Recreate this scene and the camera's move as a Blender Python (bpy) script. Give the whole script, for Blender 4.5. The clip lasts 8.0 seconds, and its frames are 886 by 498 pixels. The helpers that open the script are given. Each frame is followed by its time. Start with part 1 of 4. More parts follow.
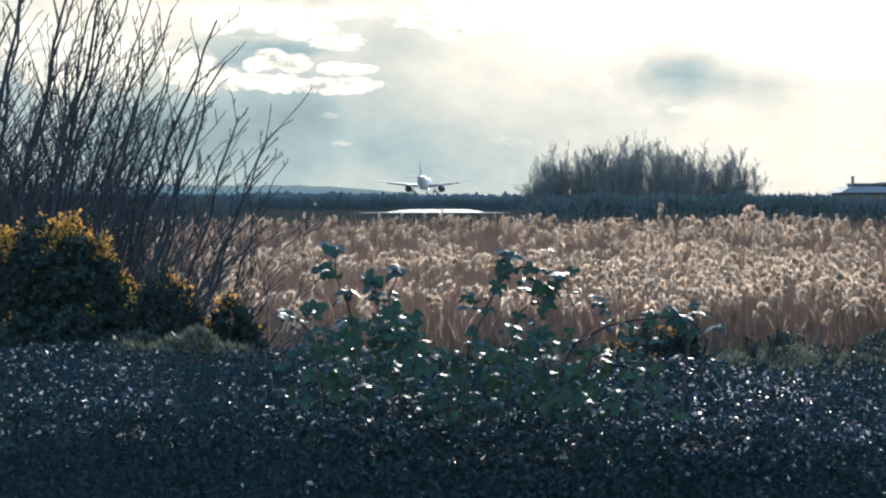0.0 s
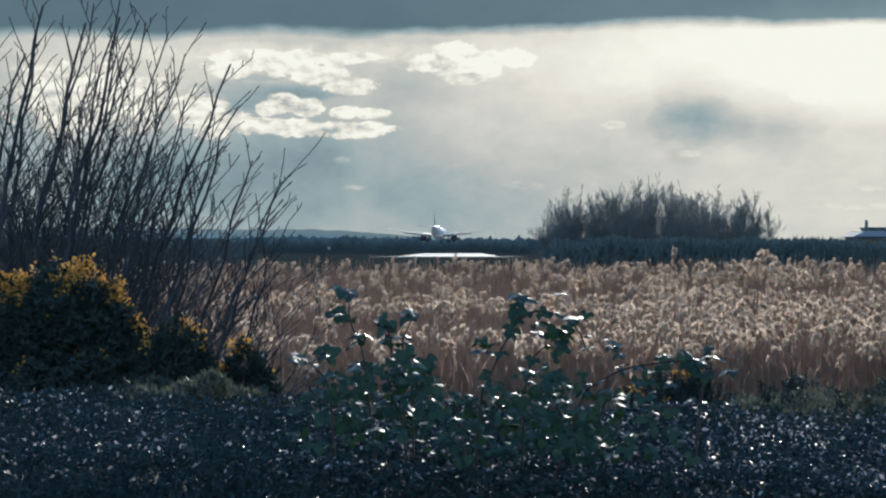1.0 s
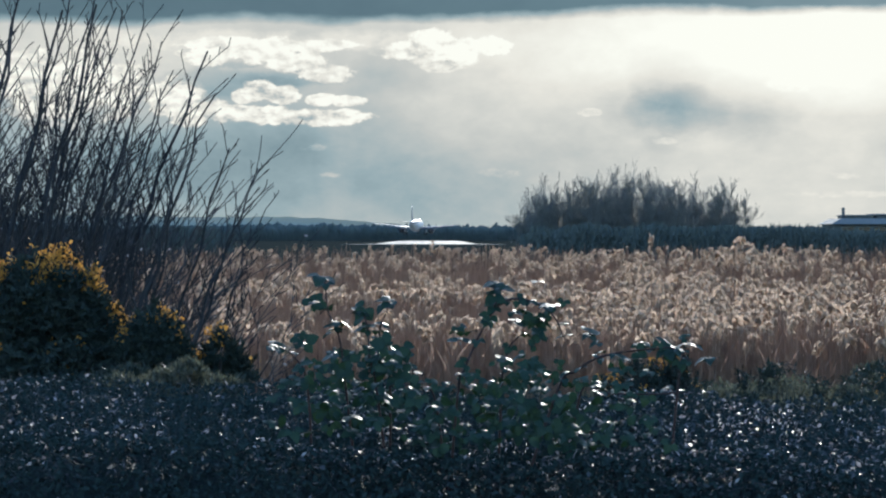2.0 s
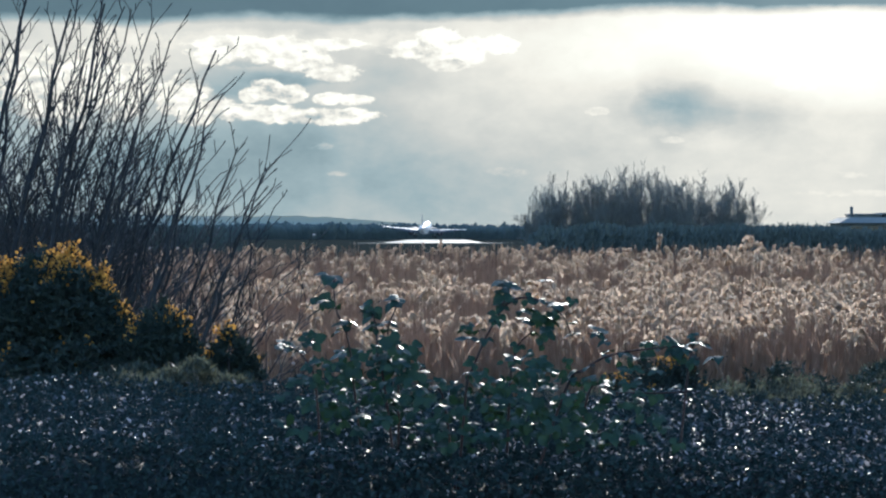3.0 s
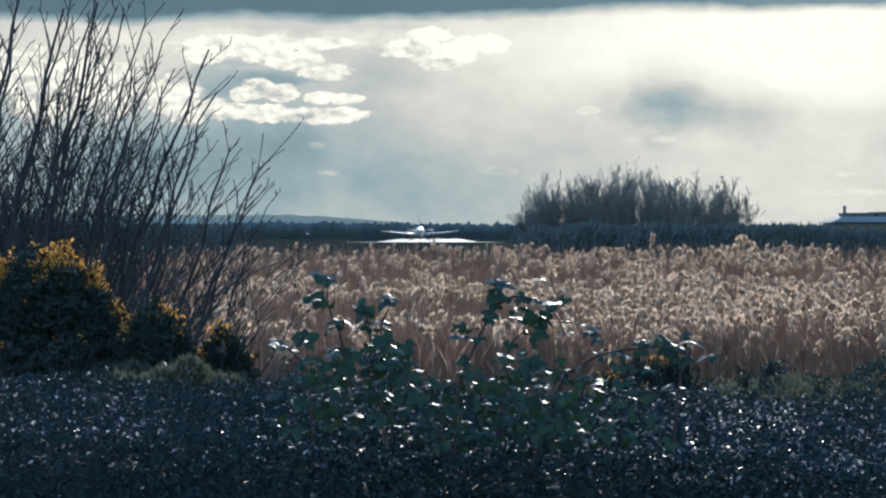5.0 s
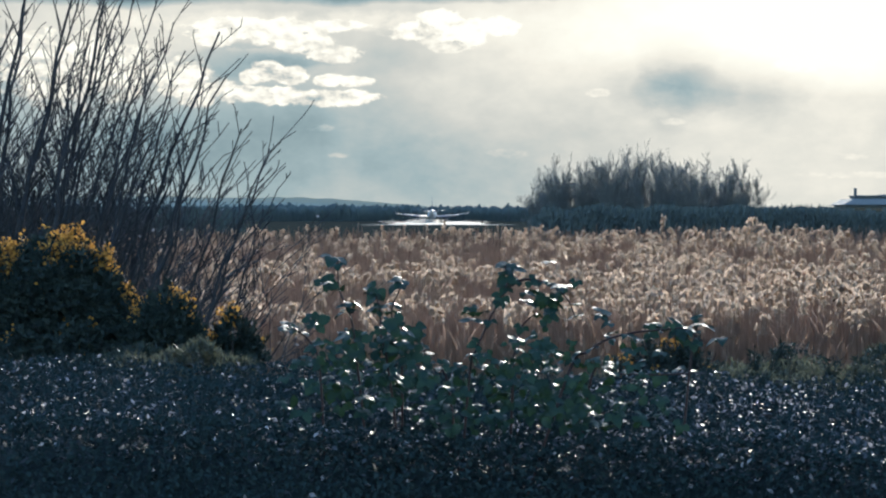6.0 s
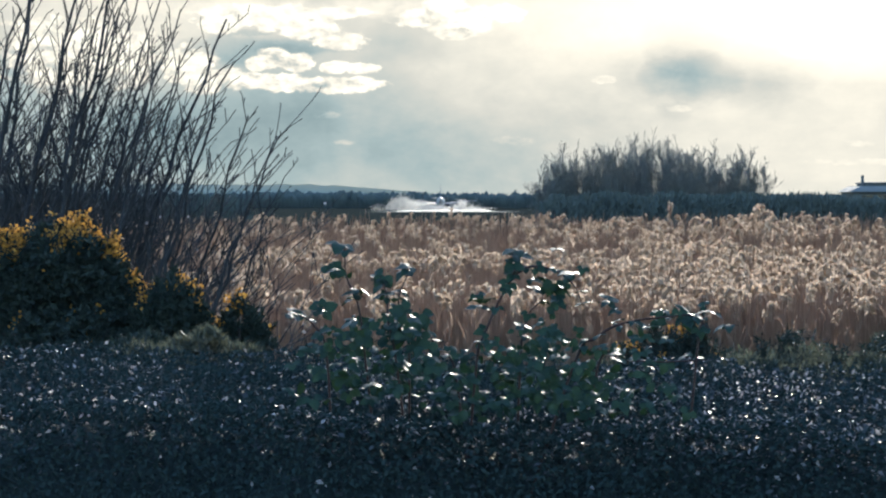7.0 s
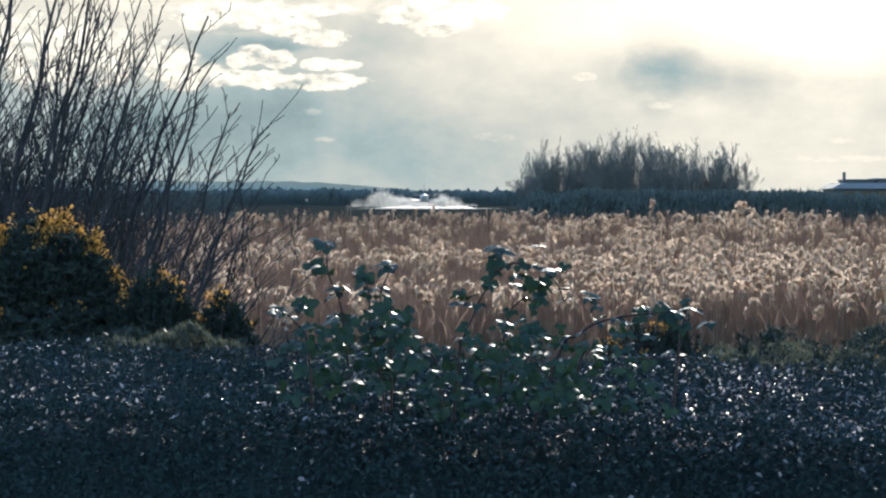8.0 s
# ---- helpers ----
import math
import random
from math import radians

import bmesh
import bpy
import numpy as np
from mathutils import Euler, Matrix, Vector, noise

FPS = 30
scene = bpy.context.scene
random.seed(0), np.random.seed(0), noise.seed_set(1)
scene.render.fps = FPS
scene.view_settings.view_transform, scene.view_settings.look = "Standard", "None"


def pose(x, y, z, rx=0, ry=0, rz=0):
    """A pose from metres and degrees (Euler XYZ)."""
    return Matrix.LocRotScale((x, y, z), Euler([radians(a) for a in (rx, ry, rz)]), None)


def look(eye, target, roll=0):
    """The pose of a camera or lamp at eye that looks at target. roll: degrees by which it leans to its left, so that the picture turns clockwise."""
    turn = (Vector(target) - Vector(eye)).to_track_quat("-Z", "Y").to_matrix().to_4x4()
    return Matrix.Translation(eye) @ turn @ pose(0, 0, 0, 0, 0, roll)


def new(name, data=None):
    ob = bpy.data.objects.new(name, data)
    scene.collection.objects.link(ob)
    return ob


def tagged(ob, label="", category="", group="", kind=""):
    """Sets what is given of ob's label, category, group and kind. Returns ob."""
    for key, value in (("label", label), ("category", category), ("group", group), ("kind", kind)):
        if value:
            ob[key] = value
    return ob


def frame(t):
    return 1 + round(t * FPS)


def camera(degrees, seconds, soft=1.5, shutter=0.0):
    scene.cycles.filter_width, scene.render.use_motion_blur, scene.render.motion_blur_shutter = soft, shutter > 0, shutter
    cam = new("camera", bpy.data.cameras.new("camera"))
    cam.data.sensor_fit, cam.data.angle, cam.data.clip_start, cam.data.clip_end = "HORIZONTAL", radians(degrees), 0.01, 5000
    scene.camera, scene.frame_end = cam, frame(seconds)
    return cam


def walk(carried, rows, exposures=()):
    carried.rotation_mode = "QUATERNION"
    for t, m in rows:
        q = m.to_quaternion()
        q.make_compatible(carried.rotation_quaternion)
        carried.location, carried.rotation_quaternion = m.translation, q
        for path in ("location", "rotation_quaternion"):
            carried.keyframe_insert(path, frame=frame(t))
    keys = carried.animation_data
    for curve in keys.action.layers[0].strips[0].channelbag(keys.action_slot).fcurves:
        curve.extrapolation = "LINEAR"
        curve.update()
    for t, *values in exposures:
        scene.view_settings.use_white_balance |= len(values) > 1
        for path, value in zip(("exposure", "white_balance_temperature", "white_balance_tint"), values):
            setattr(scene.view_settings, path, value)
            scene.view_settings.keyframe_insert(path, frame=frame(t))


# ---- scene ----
# Camera: a long lens, held by hand on one spot on the bank; it only pans and tilts.
EYE = (0.0, 0.0, 3.2)
cam = camera(13.5, 8.0, soft=2.25)
STEP = 0.008650  # degrees of turn in one unit of sway
SWAY = [  # seconds, sway to the left, sway upwards
    (0.0, 0, 0), (0.1, 32, -15), (0.2, 56, -15), (0.3, 30, 29), (0.4, -6, 76), (0.5, 12, 81), (0.6, 15, 79), (0.7, 23, 79),
    (0.8, 28, 78), (0.9, 16, 78), (1.0, 24, 78), (1.1, 18, 77), (1.2, 22, 77), (1.3, 23, 72), (1.4, 39, 72), (1.5, -33, 64.5),
    (1.6, -36, 57), (1.7, -27, 56.5), (2.8, -4, 53.5), (2.9, 2, 54), (3.0, -2, 54), (3.1, -26, 54), (3.2, -9, 54), (3.3, 5, 55),
    (3.4, -2, 55), (3.5, -15.5, 54.5), (3.6, -9, 55), (3.7, -3, 55), (3.8, -2, 54), (3.9, 3, 54), (4.0, 0, 56), (4.1, -1, 54.5),
    (4.2, -6, 54.5), (5.3, -21, 49), (5.4, -24, 46), (5.5, -17.5, 44.5), (5.6, 11, 27), (5.7, 37, 22), (5.8, 32, 21),
    (5.9, 8, 21), (6.0, 4.5, 21.5), (6.1, 3, 20), (6.2, 25, 6), (6.3, 7, 3), (6.4, 3, 3), (6.5, -4, 3.5), (6.6, -3, 1.5),
    (6.7, -4, 1), (6.8, 1, 0), (6.9, 10, -1), (7.0, 17, -1.5), (7.1, 20, -2), (7.2, 25, -3),
    (7.3, 23, -3.5), (7.4, 25, -4), (7.5, 31, -5), (7.6, 34, -5), (7.7, 25, -5.5), (7.8, 10, -6), (7.9, -4, -6.5), (8.0, -15, -7.0)]
LIGHTER = [  # seconds, stops, white balance in kelvin
    (0.0, 0.50, 6400), (0.25, 0.48, 6400), (0.5, 0.34, 6350), (0.7, 0.11, 6250), (1.0, -0.10, 6150), (1.5, -0.15, 6020), (2.0, -0.01, 6020), (2.8, 0.13, 6020), (4.2, 0.11, 6020), (5.5, 0.03, 6150), (6.1, 0.20, 6250), (6.5, 0.30, 6400), (8.0, 0.28, 6450)]
walk(cam, [(t, pose(*EYE, 90 - 0.675 + STEP * up, 0, STEP * left)) for t, left, up in SWAY], exposures=[(t, stops, kelvin, 8) for t, stops, kelvin in LIGHTER])

# ---- sky and sun ----
SUN_TURN, SUN_HEIGHT = 8.0, 19.0  # degrees to the right of the runway, degrees above the horizon
sky = bpy.data.worlds.new("sky")
scene.world = sky
sky.use_nodes = True
_n = sky.node_tree.nodes
_tex = _n.new("ShaderNodeTexSky")
_tex.sky_type, _tex.sun_disc = "NISHITA", False
_tex.ozone_density, _tex.air_density = 4.0, 1.2
_tex.sun_elevation, _tex.sun_rotation = radians(SUN_HEIGHT), radians(SUN_TURN)
sky.node_tree.links.new(_tex.outputs[0], _n["Background"].inputs[0])
_n["Background"].inputs[1].default_value = 0.30
_lamp = bpy.data.lights.new("sun", "SUN")
_lamp.energy, _lamp.angle, _lamp.color = 3.6, radians(1.5), (1.0, 0.93, 0.82)
sun = new("sun", _lamp)
_way = Vector((math.sin(radians(SUN_TURN)) * math.cos(radians(SUN_HEIGHT)), math.cos(radians(SUN_TURN)) * math.cos(radians(SUN_HEIGHT)), math.sin(radians(SUN_HEIGHT))))
sun.matrix_world = look(_way * 100, (0, 0, 0))


# ---- materials ----
class Nodes:
    """A short way to write node trees."""

    def __init__(self, name):
        self.mat = bpy.data.materials.new(name)
        self.mat.use_nodes = True
        self.tree = self.mat.node_tree
        self.tree.nodes.clear()
        self.out = self.tree.nodes.new("ShaderNodeOutputMaterial")

    def put(self, socket, value):
        if isinstance(value, bpy.types.NodeSocket):
            self.tree.links.new(value, socket)
        elif value is not None:
            socket.default_value = value

    def math(self, op, a, b=None, c=None, clamp=False):
        n = self.tree.nodes.new("ShaderNodeMath")
        n.operation, n.use_clamp = op, clamp
        for s, v in zip(n.inputs, (a, b, c)):
            self.put(s, v)
        return n.outputs[0]

    def noise(self, vector, scale, detail=4.0, rough=0.55, warp=0.0):
        n = self.tree.nodes.new("ShaderNodeTexNoise")
        self.put(n.inputs["Vector"], vector)
        n.inputs["Scale"].default_value, n.inputs["Detail"].default_value = scale, detail
        n.inputs["Roughness"].default_value, n.inputs["Distortion"].default_value = rough, warp
        return n.outputs["Fac"]

    def ramp(self, fac, stops):
        n = self.tree.nodes.new("ShaderNodeValToRGB")
        while len(n.color_ramp.elements) < len(stops):
            n.color_ramp.elements.new(0.5)
        for e, (at, col) in zip(n.color_ramp.elements, stops):
            e.position, e.color = at, (*col, 1)
        self.put(n.inputs[0], fac)
        return n.outputs[0]

    def coords(self, which="Object"):
        return self.tree.nodes.new("ShaderNodeTexCoord").outputs[which]

    def bsdf(self, color, rough, bump=None, strength=0.3, dist=0.01, metal=0.0, spec=0.5, coat=0.0, through_color=None, through_amount=0.0):
        p = self.tree.nodes.new("ShaderNodeBsdfPrincipled")
        self.put(p.inputs["Base Color"], color)
        self.put(p.inputs["Roughness"], rough)
        p.inputs["Metallic"].default_value, p.inputs["Specular IOR Level"].default_value = metal, spec
        p.inputs["Coat Weight"].default_value = coat
        p.inputs["Coat Roughness"].default_value = 0.2
        if bump is not None:
            b = self.tree.nodes.new("ShaderNodeBump")
            b.inputs["Strength"].default_value, b.inputs["Distance"].default_value = strength, dist
            self.put(b.inputs["Height"], bump)
            self.put(p.inputs["Normal"], b.outputs[0])
        last = p.outputs[0]
        if through_amount:
            tr = self.tree.nodes.new("ShaderNodeBsdfTranslucent")
            self.put(tr.inputs[0], through_color)
            mx = self.tree.nodes.new("ShaderNodeMixShader")
            mx.inputs[0].default_value = through_amount
            self.put(mx.inputs[1], last)
            self.put(mx.inputs[2], tr.outputs[0])
            last = mx.outputs[0]
        self.put(self.out.inputs["Surface"], last)
        return self.mat


def island(n):
    return n.tree.nodes.new("ShaderNodeNewGeometry").outputs["Random Per Island"]


def plant_material(name, low, high, rough, spec=0.5, light=None, amount=0.0, coat=0.0, grain=40.0):
    """Each leaf, stem or plume takes its own tone between low and high; fine mottling on top."""
    n = Nodes(name)
    mott = n.noise(n.coords(), grain, 3.0)
    tone = n.math("ADD", n.math("MULTIPLY", island(n), 0.75), n.math("MULTIPLY", mott, 0.3), clamp=True)
    col = n.ramp(tone, [(0.1, low), (0.9, high)])
    back = n.ramp(tone, [(0.1, tuple(c * 0.7 for c in light)), (0.9, light)]) if light else None
    return n.bsdf(col, rough, mott, 0.25, 0.002, spec=spec, coat=coat, through_color=back, through_amount=amount)


def surface_material(name, low, high, rough, scale, metal=0.0, spec=0.5, coat=0.0, bump=0.3, dist=0.01):
    n = Nodes(name)
    co = n.coords()
    big, fine = n.noise(co, scale, 4.0), n.noise(co, scale * 9, 5.0)
    tone = n.math("ADD", n.math("MULTIPLY", big, 0.65), n.math("MULTIPLY", fine, 0.4), clamp=True)
    return n.bsdf(n.ramp(tone, [(0.3, low), (0.75, high)]), rough, fine, bump, dist, metal=metal, spec=spec, coat=coat)


M_BARK = plant_material("dark_bark", (0.022, 0.026, 0.031), (0.066, 0.063, 0.066), 0.65, 0.25)
M_TWIG = plant_material("grey_twigs", (0.034, 0.042, 0.050), (0.10, 0.098, 0.10), 0.65, 0.25)
# bark of the clump: lightened grey, with distance haze in the colour
M_BARK_HAZED = plant_material("hazed_bark", (0.145, 0.155, 0.15), (0.28, 0.275, 0.255), 0.75, 0.2)
# distant woods and hedges: blue-grey haze put into the base colour
M_WOOD_HAZED = plant_material("hazed_scrub", (0.090, 0.112, 0.108), (0.14, 0.160, 0.150), 0.9, 0.05, grain=0.2)
# hills painted far paler than land, as the haze over them
M_HILL_HAZED = plant_material("far_hill", (0.44, 0.45, 0.36), (0.54, 0.53, 0.42), 0.95, 0.0, grain=0.01)
M_BRAMBLE = plant_material("bramble_leaf", (0.011, 0.031, 0.028), (0.028, 0.058, 0.045), 0.46, 0.2, (0.08, 0.18, 0.05), 0.07, grain=60)
M_CANE = plant_material("bramble_cane", (0.025, 0.014, 0.016), (0.065, 0.034, 0.032), 0.5, 0.3)
M_HEDGE = plant_material("hedge_leaf", (0.012, 0.022, 0.026), (0.040, 0.046, 0.050), 0.5, 0.6)
# pale leaf colour, partly standing in for glints of light
M_FLECK = plant_material("pale_fleck", (0.20, 0.19, 0.20), (0.52, 0.49, 0.50), 0.55, 0.4, (0.5, 0.46, 0.46), 0.3)
M_DEAD = plant_material("dead_twigs", (0.018, 0.016, 0.017), (0.06, 0.05, 0.046), 0.6, 0.3)
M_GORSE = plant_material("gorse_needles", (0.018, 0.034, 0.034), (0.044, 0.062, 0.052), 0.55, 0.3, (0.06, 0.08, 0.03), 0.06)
M_BLOSSOM = plant_material("gorse_blossom", (0.46, 0.19, 0.035), (0.74, 0.37, 0.08), 0.6, 0.2, (0.86, 0.46, 0.11), 0.36)
M_MOSS = plant_material("pale_bank_plants", (0.022, 0.032, 0.028), (0.15, 0.15, 0.115), 0.7, 0.2, (0.26, 0.27, 0.17), 0.2)
M_STEM = plant_material("reed_stems", (0.22, 0.148, 0.110), (0.42, 0.298, 0.226), 0.6, 0.2, (0.55, 0.378, 0.285), 0.45)
M_PLUME = plant_material("reed_plumes", (0.31, 0.22, 0.162), (0.68, 0.52, 0.39), 0.7, 0.15, (0.9, 0.69, 0.52), 0.5)
# hedge leaves and twigs: shade coloured in, darks lifted to teal as haze
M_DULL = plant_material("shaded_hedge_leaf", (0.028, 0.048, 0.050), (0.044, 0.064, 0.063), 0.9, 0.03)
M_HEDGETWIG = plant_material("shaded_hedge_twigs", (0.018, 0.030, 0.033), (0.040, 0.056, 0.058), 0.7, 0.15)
M_FLAP = surface_material("dark_flap_paint", (0.09, 0.10, 0.12), (0.14, 0.15, 0.17), 0.65, 0.6, spec=0.2, bump=0.02)
M_GROUND = surface_material("rough_grass_ground", (0.022, 0.028, 0.026), (0.05, 0.055, 0.046), 1.0, 0.8, spec=0.0, bump=0.6, dist=0.05)
M_RUNWAY = surface_material("wet_runway_asphalt", (0.04, 0.04, 0.042), (0.07, 0.07, 0.07), 0.3, 0.05, spec=0.9, coat=0.6, bump=0.2, dist=0.02)
M_PAD = surface_material("worn_concrete", (0.12, 0.12, 0.11), (0.2, 0.2, 0.18), 0.85, 0.08, spec=0.12, bump=0.5, dist=0.02)
M_WHITE = surface_material("white_aircraft_paint", (0.64, 0.65, 0.66), (0.76, 0.76, 0.76), 0.5, 0.4, bump=0.02)
M_GREYPAINT = surface_material("grey_wing_paint", (0.32, 0.34, 0.37), (0.42, 0.43, 0.45), 0.58, 0.4, spec=0.35, bump=0.02)
# engine colour near black: the shade they hang in is painted on
M_ENGINE_SHADED = surface_material("shaded_engine_paint", (0.015, 0.022, 0.045), (0.03, 0.04, 0.07), 0.65, 0.5, spec=0.2, bump=0.02)
M_FIN = surface_material("grey_fin_paint", (0.16, 0.18, 0.21), (0.22, 0.24, 0.27), 0.6, 0.5, spec=0.2, bump=0.02)
M_METAL = surface_material("bare_metal", (0.12, 0.12, 0.12), (0.2, 0.2, 0.2), 0.6, 2.0, metal=0.6)
M_TYRE = surface_material("tyre_rubber", (0.015, 0.015, 0.015), (0.03, 0.03, 0.03), 0.8, 3.0)
M_ROOF = surface_material("pale_metal_roof", (0.17, 0.18, 0.18), (0.27, 0.275, 0.27), 0.75, 0.1, spec=0.2)
M_CLAD = surface_material("dark_cladding", (0.09, 0.11, 0.115), (0.15, 0.165, 0.17), 0.7, 0.1)
M_GLASS = surface_material("dark_window_glass", (0.02, 0.025, 0.03), (0.03, 0.035, 0.04), 0.08, 0.5, spec=0.8)
M_POLE = surface_material("weathered_pole", (0.08, 0.08, 0.085), (0.14, 0.14, 0.14), 0.6, 3.0)


def spray_material():
    """Fine water drops: they pass the light on in a wide forward lobe."""
    n = Nodes("water_spray")
    tr = n.tree.nodes.new("ShaderNodeBsdfTranslucent")
    n.put(tr.inputs[0], n.ramp(n.noise(n.coords(), 0.4, 3.0), [(0.2, (0.74, 0.72, 0.68)), (0.8, (0.84, 0.82, 0.77))]))
    re = n.tree.nodes.new("ShaderNodeBsdfRefraction")
    re.inputs["Color"].default_value = (0.97, 0.96, 0.94, 1)
    re.inputs["Roughness"].default_value, re.inputs["IOR"].default_value = 0.6, 1.05
    mx = n.tree.nodes.new("ShaderNodeMixShader")
    mx.inputs[0].default_value = 0.5
    n.put(mx.inputs[1], tr.outputs[0])
    n.put(mx.inputs[2], re.outputs[0])
    n.put(n.out.inputs["Surface"], mx.outputs[0])
    return n.mat


M_SPRAY = spray_material()


def cloud_material():
    """A broken winter sky, in units of about a degree: across to the right, up from the horizon."""
    n = Nodes("cloudy_sky")
    sep = n.tree.nodes.new("ShaderNodeSeparateXYZ")
    n.put(sep.inputs[0], n.coords("Object"))
    x, y, z = sep.outputs
    a = n.math("MULTIPLY", n.math("ARCTAN2", x, y), 66.24)
    h = n.math("MULTIPLY", z, 66.24 / SKY_FAR)
    com = n.tree.nodes.new("ShaderNodeCombineXYZ")
    n.put(com.inputs[0], n.math("MULTIPLY", a, 0.6))
    n.put(com.inputs[1], h)
    flat = com.outputs[0]
    wob = n.noise(flat, 0.8, 6.0, 0.6)
    wob2 = n.noise(flat, 2.6, 8.0, 0.62, 0.3)
    lump = n.noise(flat, 6.5, 6.0, 0.6, 0.5)
    fine = n.math("ADD", n.math("MULTIPLY", n.math("SUBTRACT", wob2, 0.5), 1.7), n.math("MULTIPLY", n.math("SUBTRACT", lump, 0.5), 0.35))
    off = n.tree.nodes.new("ShaderNodeVectorMath")
    n.put(off.inputs[0], flat)
    off.inputs[1].default_value = (0.05, 0.09, 0)
    relief = n.math("SUBTRACT", n.noise(flat, 3.6, 6.0, 0.6), n.noise(off.outputs[0], 3.6, 6.0, 0.6))
    aw = n.math("ADD", a, n.math("MULTIPLY", n.math("SUBTRACT", n.noise(flat, 1.7, 3.0), 0.5), 0.35))

    def puff(ca, ch, ra, rh, amount, edge=1.0, rag=0.0):
        da = n.math("DIVIDE", n.math("SUBTRACT", aw if rag else a, ca), ra)
        dh = n.math("DIVIDE", n.math("SUBTRACT", h, ch), rh)
        d = n.math("SUBTRACT", 1.0, n.math("ADD", n.math("MULTIPLY", da, da), n.math("MULTIPLY", dh, dh)))
        if rag:
            d = n.math("ADD", d, n.math("MULTIPLY", fine, rag * 2.3))
        k = n.math("MULTIPLY", d, edge, clamp=True)
        return n.math("MULTIPLY", n.math("SMOOTH_MIN", k, 1.0, 0.3), amount)

    # smooth veil: dull blue-grey at the left, brighter to the right and upwards
    field = n.math("ADD", 0.545, n.math("MULTIPLY", n.math("SUBTRACT", wob, 0.5), 0.42))
    field = n.math("ADD", field, n.math("MULTIPLY", fine, 0.05))
    right = n.math("DIVIDE", n.math("ADD", a, 2.6), 7.5, clamp=True)
    field = n.math("ADD", field, n.math("MULTIPLY", right, 0.30))
    field = n.math("ADD", field, n.math("MULTIPLY", n.math("DIVIDE", n.math("SUBTRACT", h, 1.5), 2.0, clamp=True), 0.20))
    for p in ((6.8, 3.3, 4.6, 1.2, 0.30), (1.4, 2.6, 2.6, 1.3, 0.08), (4.7, 2.3, 2.1, 0.72, -0.20, 1.0, 0.3), (4.35, 2.25, 1.0, 0.5, -0.19, 1.0, 0.2), (4.2, 2.8, 0.8, 0.7, -0.10),
              (-3.6, 1.3, 3.2, 1.0, -0.10), (0.3, 0.8, 3.0, 0.7, -0.08), (-3.5, 2.72, 1.6, 0.30, -0.13, 1.5, 0.5), (4.05, 1.62, 0.4, 0.2, -0.08, 1.0, 0.5), (-5.5, 3.2, 3.0, 0.9, 0.16), (-1.7, 1.6, 0.4, 1.4, 0.05), (2.0, 3.3, 2.0, 0.6, 0.07, 1.0, 0.4), (-2.6, 3.45, 3.4, 0.22, 0.12, 1.2, 0.9), (-0.6, 2.95, 0.9, 0.5, -0.08, 1.0, 0.4), (-2.6, 2.78, 1.2, 0.16, -0.10, 1.4, 0.6)):
        field = n.math("ADD", field, puff(*p))
    # bright heaped clouds and streaks
    heap = None
    for p in ((-3.05, 2.58, 0.36, 0.21, 0.46, 3.0, 0.85), (-2.62, 2.50, 0.30, 0.19, 0.44, 3.0, 0.85), (-3.35, 2.48, 0.22, 0.15, 0.4, 3.0, 0.85), (-3.1, 2.15, 1.25, 0.18, 0.46, 2.8, 0.95), (-2.4, 2.13, 0.9, 0.15, 0.44, 2.8, 0.7), (-1.95, 2.08, 0.95, 0.14, 0.44, 2.8, 0.95), (-1.4, 2.12, 0.42, 0.14, 0.42, 2.8, 0.95),
              (-4.55, 2.45, 0.55, 0.36, 0.42, 2.4, 1.05), (-4.2, 2.2, 0.6, 0.25, 0.42, 2.4, 0.95), (-1.95, 2.42, 0.28, 0.13, 0.40, 2.8, 0.95), (-1.5, 2.40, 0.34, 0.10, 0.40, 2.8, 0.95),
              (-2.35, 3.05, 0.55, 0.26, 0.36, 2.4, 1.25), (-1.85, 2.88, 0.50, 0.18, 0.36, 2.4, 1.15), (-3.6, 3.22, 0.9, 0.20, 0.36, 2.2, 1.25), (-2.9, 3.38, 1.6, 0.16, 0.30, 2.0, 1.25),
              (0.05, 3.40, 0.5, 0.26, 0.40, 2.6, 0.95), (0.50, 3.28, 0.4, 0.26, 0.38, 2.4, 0.95), (-0.45, 3.28, 0.45, 0.18, 0.38, 2.4, 1.05), (1.05, 3.36, 0.35, 0.18, 0.34, 2.2, 1.05), (0.2, 3.1, 0.7, 0.2, 0.26, 1.8, 0.7), (-6.6, 2.6, 1.5, 0.7, 0.36, 1.5, 1.0)):
        q = puff(*p)
        heap = q if heap is None else n.math("MAXIMUM", heap, q)
    for p in ((-2.15, 1.58, 0.34, 0.075, 0.160, 1.1, 1.6), (2.75, 2.2, 0.22, 0.075, 0.160, 1.1, 1.6), (4.15, 1.68, 0.26, 0.07, 0.120, 1.1, 1.6), (-1.75, 1.09, 0.22, 0.05, 0.112, 1.1, 1.6), (1.3, 1.12, 0.4, 0.08, 0.072, 1.1, 1.6), (7.3, 1.05, 0.36, 0.09, 0.080, 1.1, 1.6), (6.3, 2.65, 0.6, 0.12, 0.080, 1.1, 1.6), (7.4, 0.75, 0.9, 0.06, 0.064, 1.1, 1.6)):
        heap = n.math("MAXIMUM", heap, puff(*p))
    heap = n.math("MULTIPLY", heap, n.math("ADD", n.math("ADD", 0.62, n.math("MULTIPLY", wob2, 0.7)), n.math("MULTIPLY", relief, 5.0)))
    field = n.math("ADD", field, heap)
